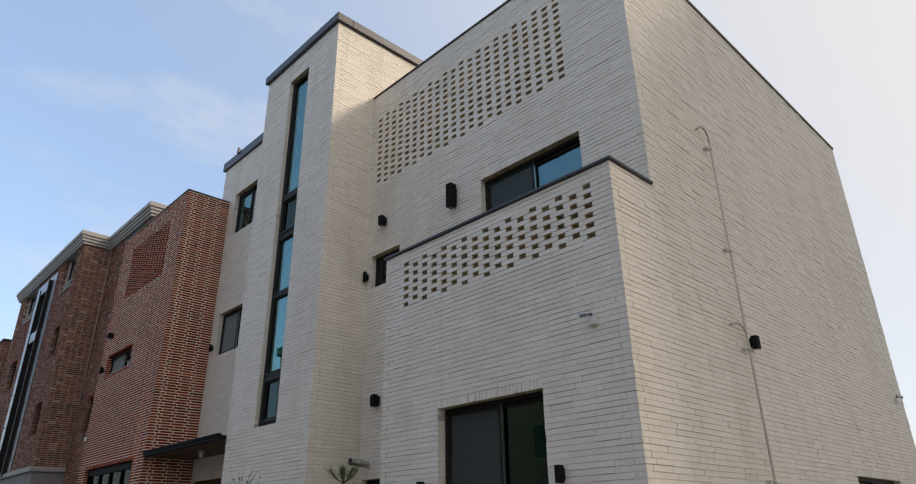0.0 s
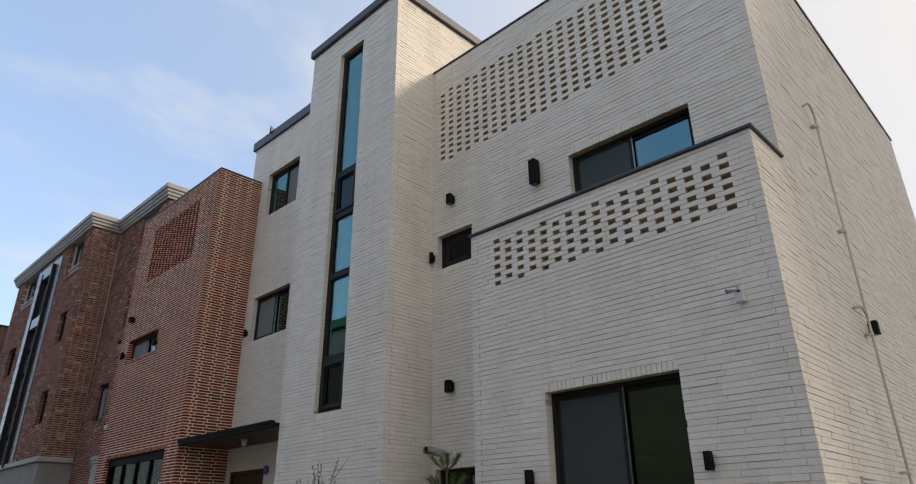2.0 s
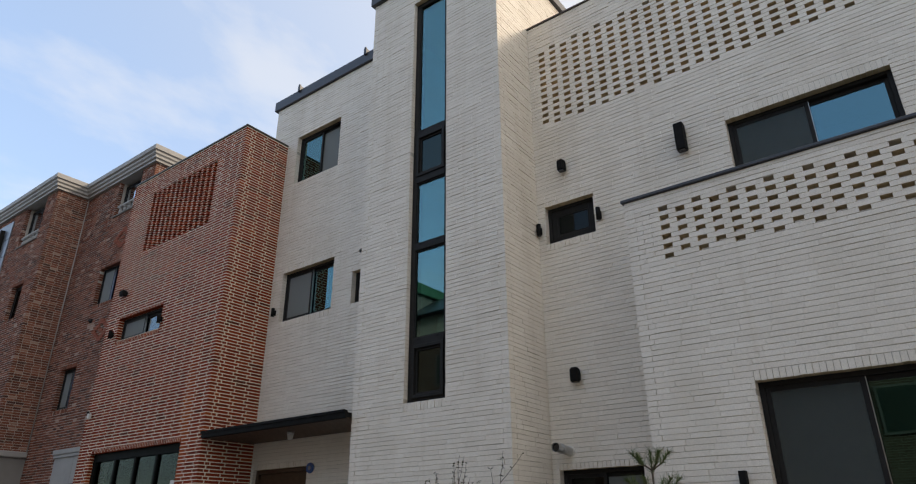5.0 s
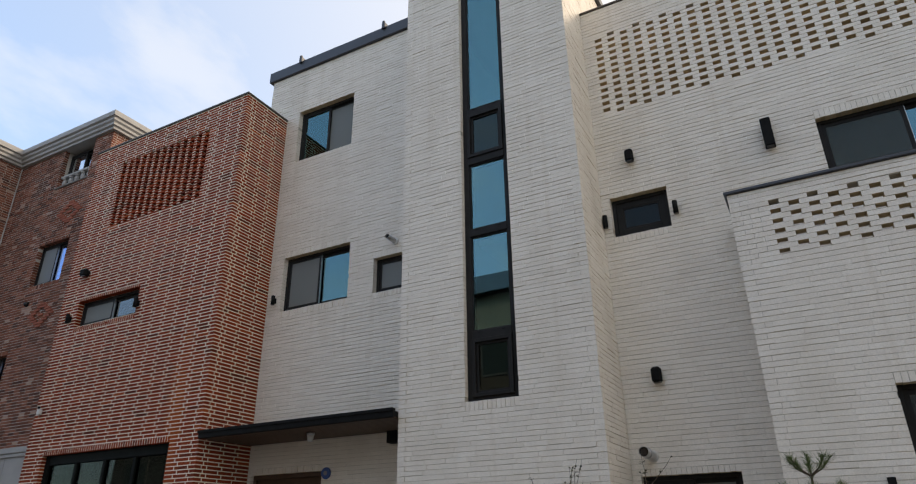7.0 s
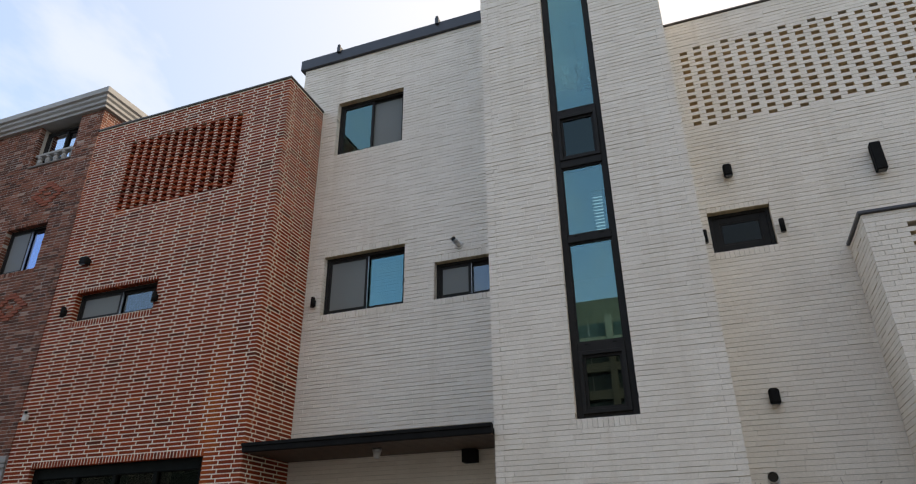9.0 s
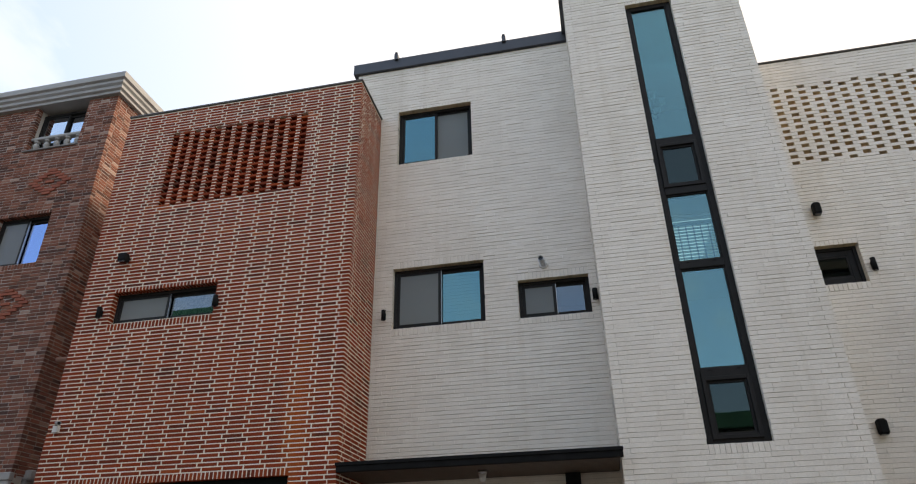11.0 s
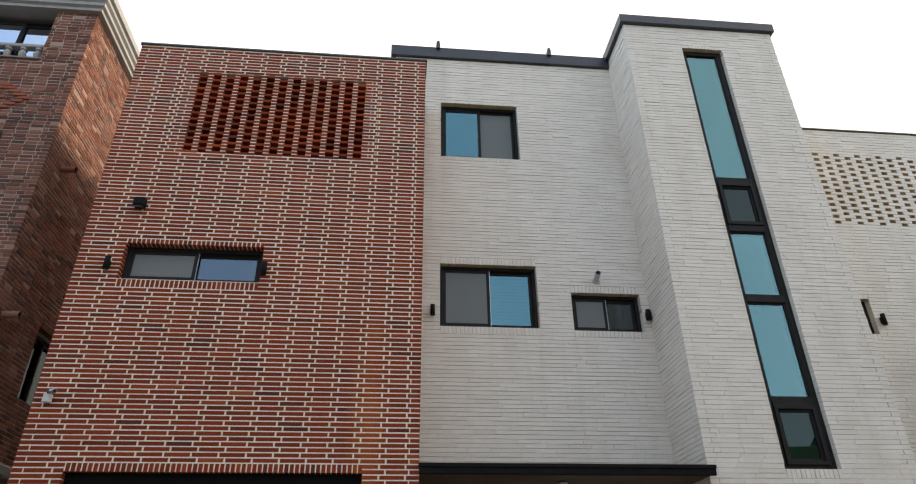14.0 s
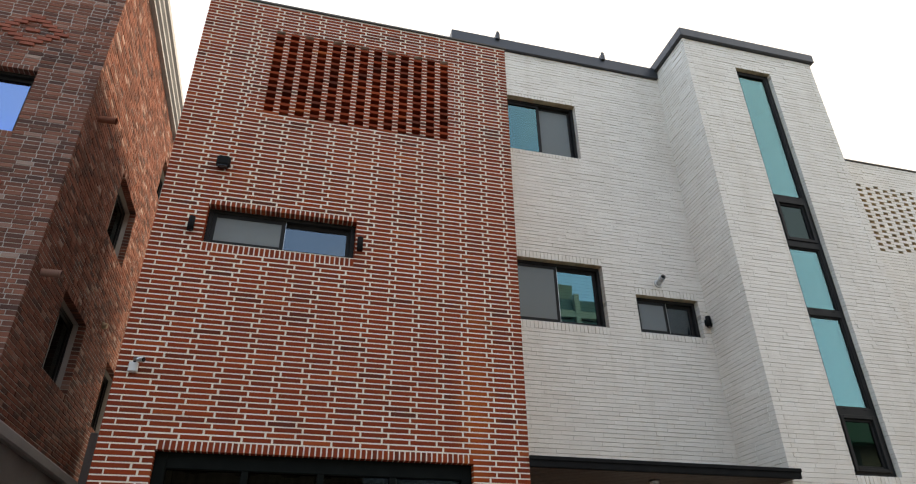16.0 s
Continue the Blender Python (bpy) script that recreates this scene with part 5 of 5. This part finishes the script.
def pine(x, y, h):
    rng = random.Random(9)
    t = thing("pine_sapling", (x, y, 0), "young pine with thin upright shoots of green needles", "tree")
    bm, nd = bmesh.new(), bmesh.new()
    add_tube(bm, (x, y, 0), (x, y, h - 0.12), 0.025, 0.008, 8)
    tips = [(Vector((x, y, h - 0.14)), Vector((0, 0, 1)), 0.14)]
    for lvl, n, sp in ((h - 0.15, 5, 1.0), (h - 0.36, 6, 1.3), (h - 0.62, 7, 1.5), (h - 0.95, 7, 1.5), (h - 1.3, 7, 1.5)):
        for k in range(n):
            a = 6.28 * k / n + rng.uniform(-0.3, 0.3)
            w = Vector((math.cos(a) * sp, math.sin(a) * sp, 0.6)).normalized()
            L = 0.07 + (h - lvl) * 0.24
            p = Vector((x, y, lvl))
            q = p + w * L
            add_tube(bm, p, q, 0.008, 0.005, 5)
            tips.append((q, (w + Vector((0, 0, 0.5))).normalized(), 0.10))
    for p, w, L in tips:
        add_tube(bm, p, p + w * L, 0.005, 0.003, 5)
        for _ in range(130):
            s = rng.uniform(-0.3, 1)
            b = p + w * L * s
            o = (w * rng.uniform(0.5, 1.2) + Vector((rng.uniform(-1, 1), rng.uniform(-1, 1), rng.uniform(-0.5, 0.7)))).normalized()
            sd = o.cross(Vector((0.3, 0.2, 1))).normalized() * 0.0021
            e = b + o * rng.uniform(0.05, 0.10)
            nd.faces.new([nd.verts.new(b - sd), nd.verts.new(b + sd), nd.verts.new(e)])
    part("trunk", bm, BARK, t)
    tagged(part("needles", nd, NEEDLE, t), kind="stuff")


pine(4.5, 6.30, 2.27)


# ---- the other side of the street, seen in the glass ----
def far_house(x0, x1, y0, y1, h, wall, roof, gable, label):
    t = thing("house", ((x0 + x1) / 2, (y0 + y1) / 2, 0), label, "house", "houses across the street")
    w = boxes("wall", [((x0, y0, 0), (x1, y1, h))], wall, t, 0.02)
    bm = bmesh.new()
    if gable:
        xm = (x0 + x1) / 2
        vs = [bm.verts.new(p) for p in ((x0 - 0.4, y0 - 0.4, h), (x1 + 0.4, y0 - 0.4, h), (xm, y0 - 0.4, h + 2.6), (x0 - 0.4, y1 + 0.4, h), (x1 + 0.4, y1 + 0.4, h), (xm, y1 + 0.4, h + 2.6))]
        for q in ((0, 1, 2), (3, 5, 4), (0, 2, 5, 3), (1, 4, 5, 2), (0, 3, 4, 1)):
            bm.faces.new([vs[i] for i in q])
        bmesh.ops.recalc_face_normals(bm, faces=bm.faces)
    else:
        add_box(bm, (x0 - 0.2, y0 - 0.2, h), (x1 + 0.2, y1 + 0.2, h + 0.5), 0.03)
    part("roof", bm, roof, t)
    n = int((y1 - y0) / 3)
    for s in range(int(h / 3)):
        for k in range(n):
            y = y0 + (k + 0.5) * (y1 - y0) / n
            f = boxes("window", [((x1 - 0.02, y - 0.75, 1.0 + 3 * s), (x1 + 0.05, y + 0.75, 2.3 + 3 * s))], STONE, t, 0.01)
            boxes("pane", [((x1 + 0.04, y - 0.68, 1.07 + 3 * s), (x1 + 0.06, y + 0.68, 2.23 + 3 * s))], FAR_PANE, f, 0)


# unseen block, added to keep the sun off the white side wall
far_house(13.2, 19.2, -9.3, -3.9, 14.0, CONCRETE, CAP, False, "unseen grey block added to shade the white side wall")
far_house(-17, -9, -17, -5, 7.4, OCHRE, GREEN_ROOF, True, "ochre house with a green gabled roof")
far_house(-18, -9.5, -3.5, 7, 6.2, FAR_BRICK, GREEN_ROOF, False, "brown brick flat-roofed house with a green parapet")
far_house(-17, -9, 13.5, 22, 10.0, FAR_BRICK, CAP, True, "brown brick house with a dark gabled roof")
far_house(-18, -9.5, 22.6, 36, 11.6, CONCRETE, GREEN_ROOF, False, "grey flat-roofed house with a green parapet")


def apartment(x0, x1, y0, y1, storeys):
    """A tall block: cream piers and floor bands standing proud, darker bays with windows between them."""
    t = thing("apartment_building", ((x0 + x1) / 2, (y0 + y1) / 2, 0), "tall cream apartment block with rows of balconies", "apartment building", "apartment buildings")
    h = storeys * 2.9
    boxes("wall", [((x0, y0, 0), (x1, y1, h)), ((x0 + 3, y0 + 4, h), (x1 - 3, y1 - 4, h + 4))], OCHRE, t, 0.05)
    n = int((y1 - y0) / 4)
    w = (y1 - y0) / n
    for k in range(n + 1):
        y = y0 + k * w
        boxes("pier", [((x1, y - 0.35, 0), (x1 + 1.15, y + 0.35, h + 0.6))], CREAM, t, 0.03)
    for s in range(storeys):
        for k in range(n):
            y = y0 + (k + 0.5) * w
            f = boxes("balcony", [((x1, y - w / 2 + 0.35, s * 2.9 + 0.2), (x1 + 1.0, y + w / 2 - 0.35, s * 2.9 + 1.15))], CREAM, t, 0.03)
            boxes("window", [((x1 + 0.01, y - w / 2 + 0.4, s * 2.9 + 1.15), (x1 + 0.5, y + w / 2 - 0.4, s * 2.9 + 2.85))], FAR_PANE, f, 0)
            boxes("mullion", [((x1 + 0.5, y - 0.06, s * 2.9 + 1.15), (x1 + 0.56, y + 0.06, s * 2.9 + 2.85))], STONE, f, 0)


apartment(-70, -58, -24, -13, 13)
apartment(-72, -59, 8, 26, 9)

# ---- whole bricks nearest to the path, one by one ----
single_bricks()
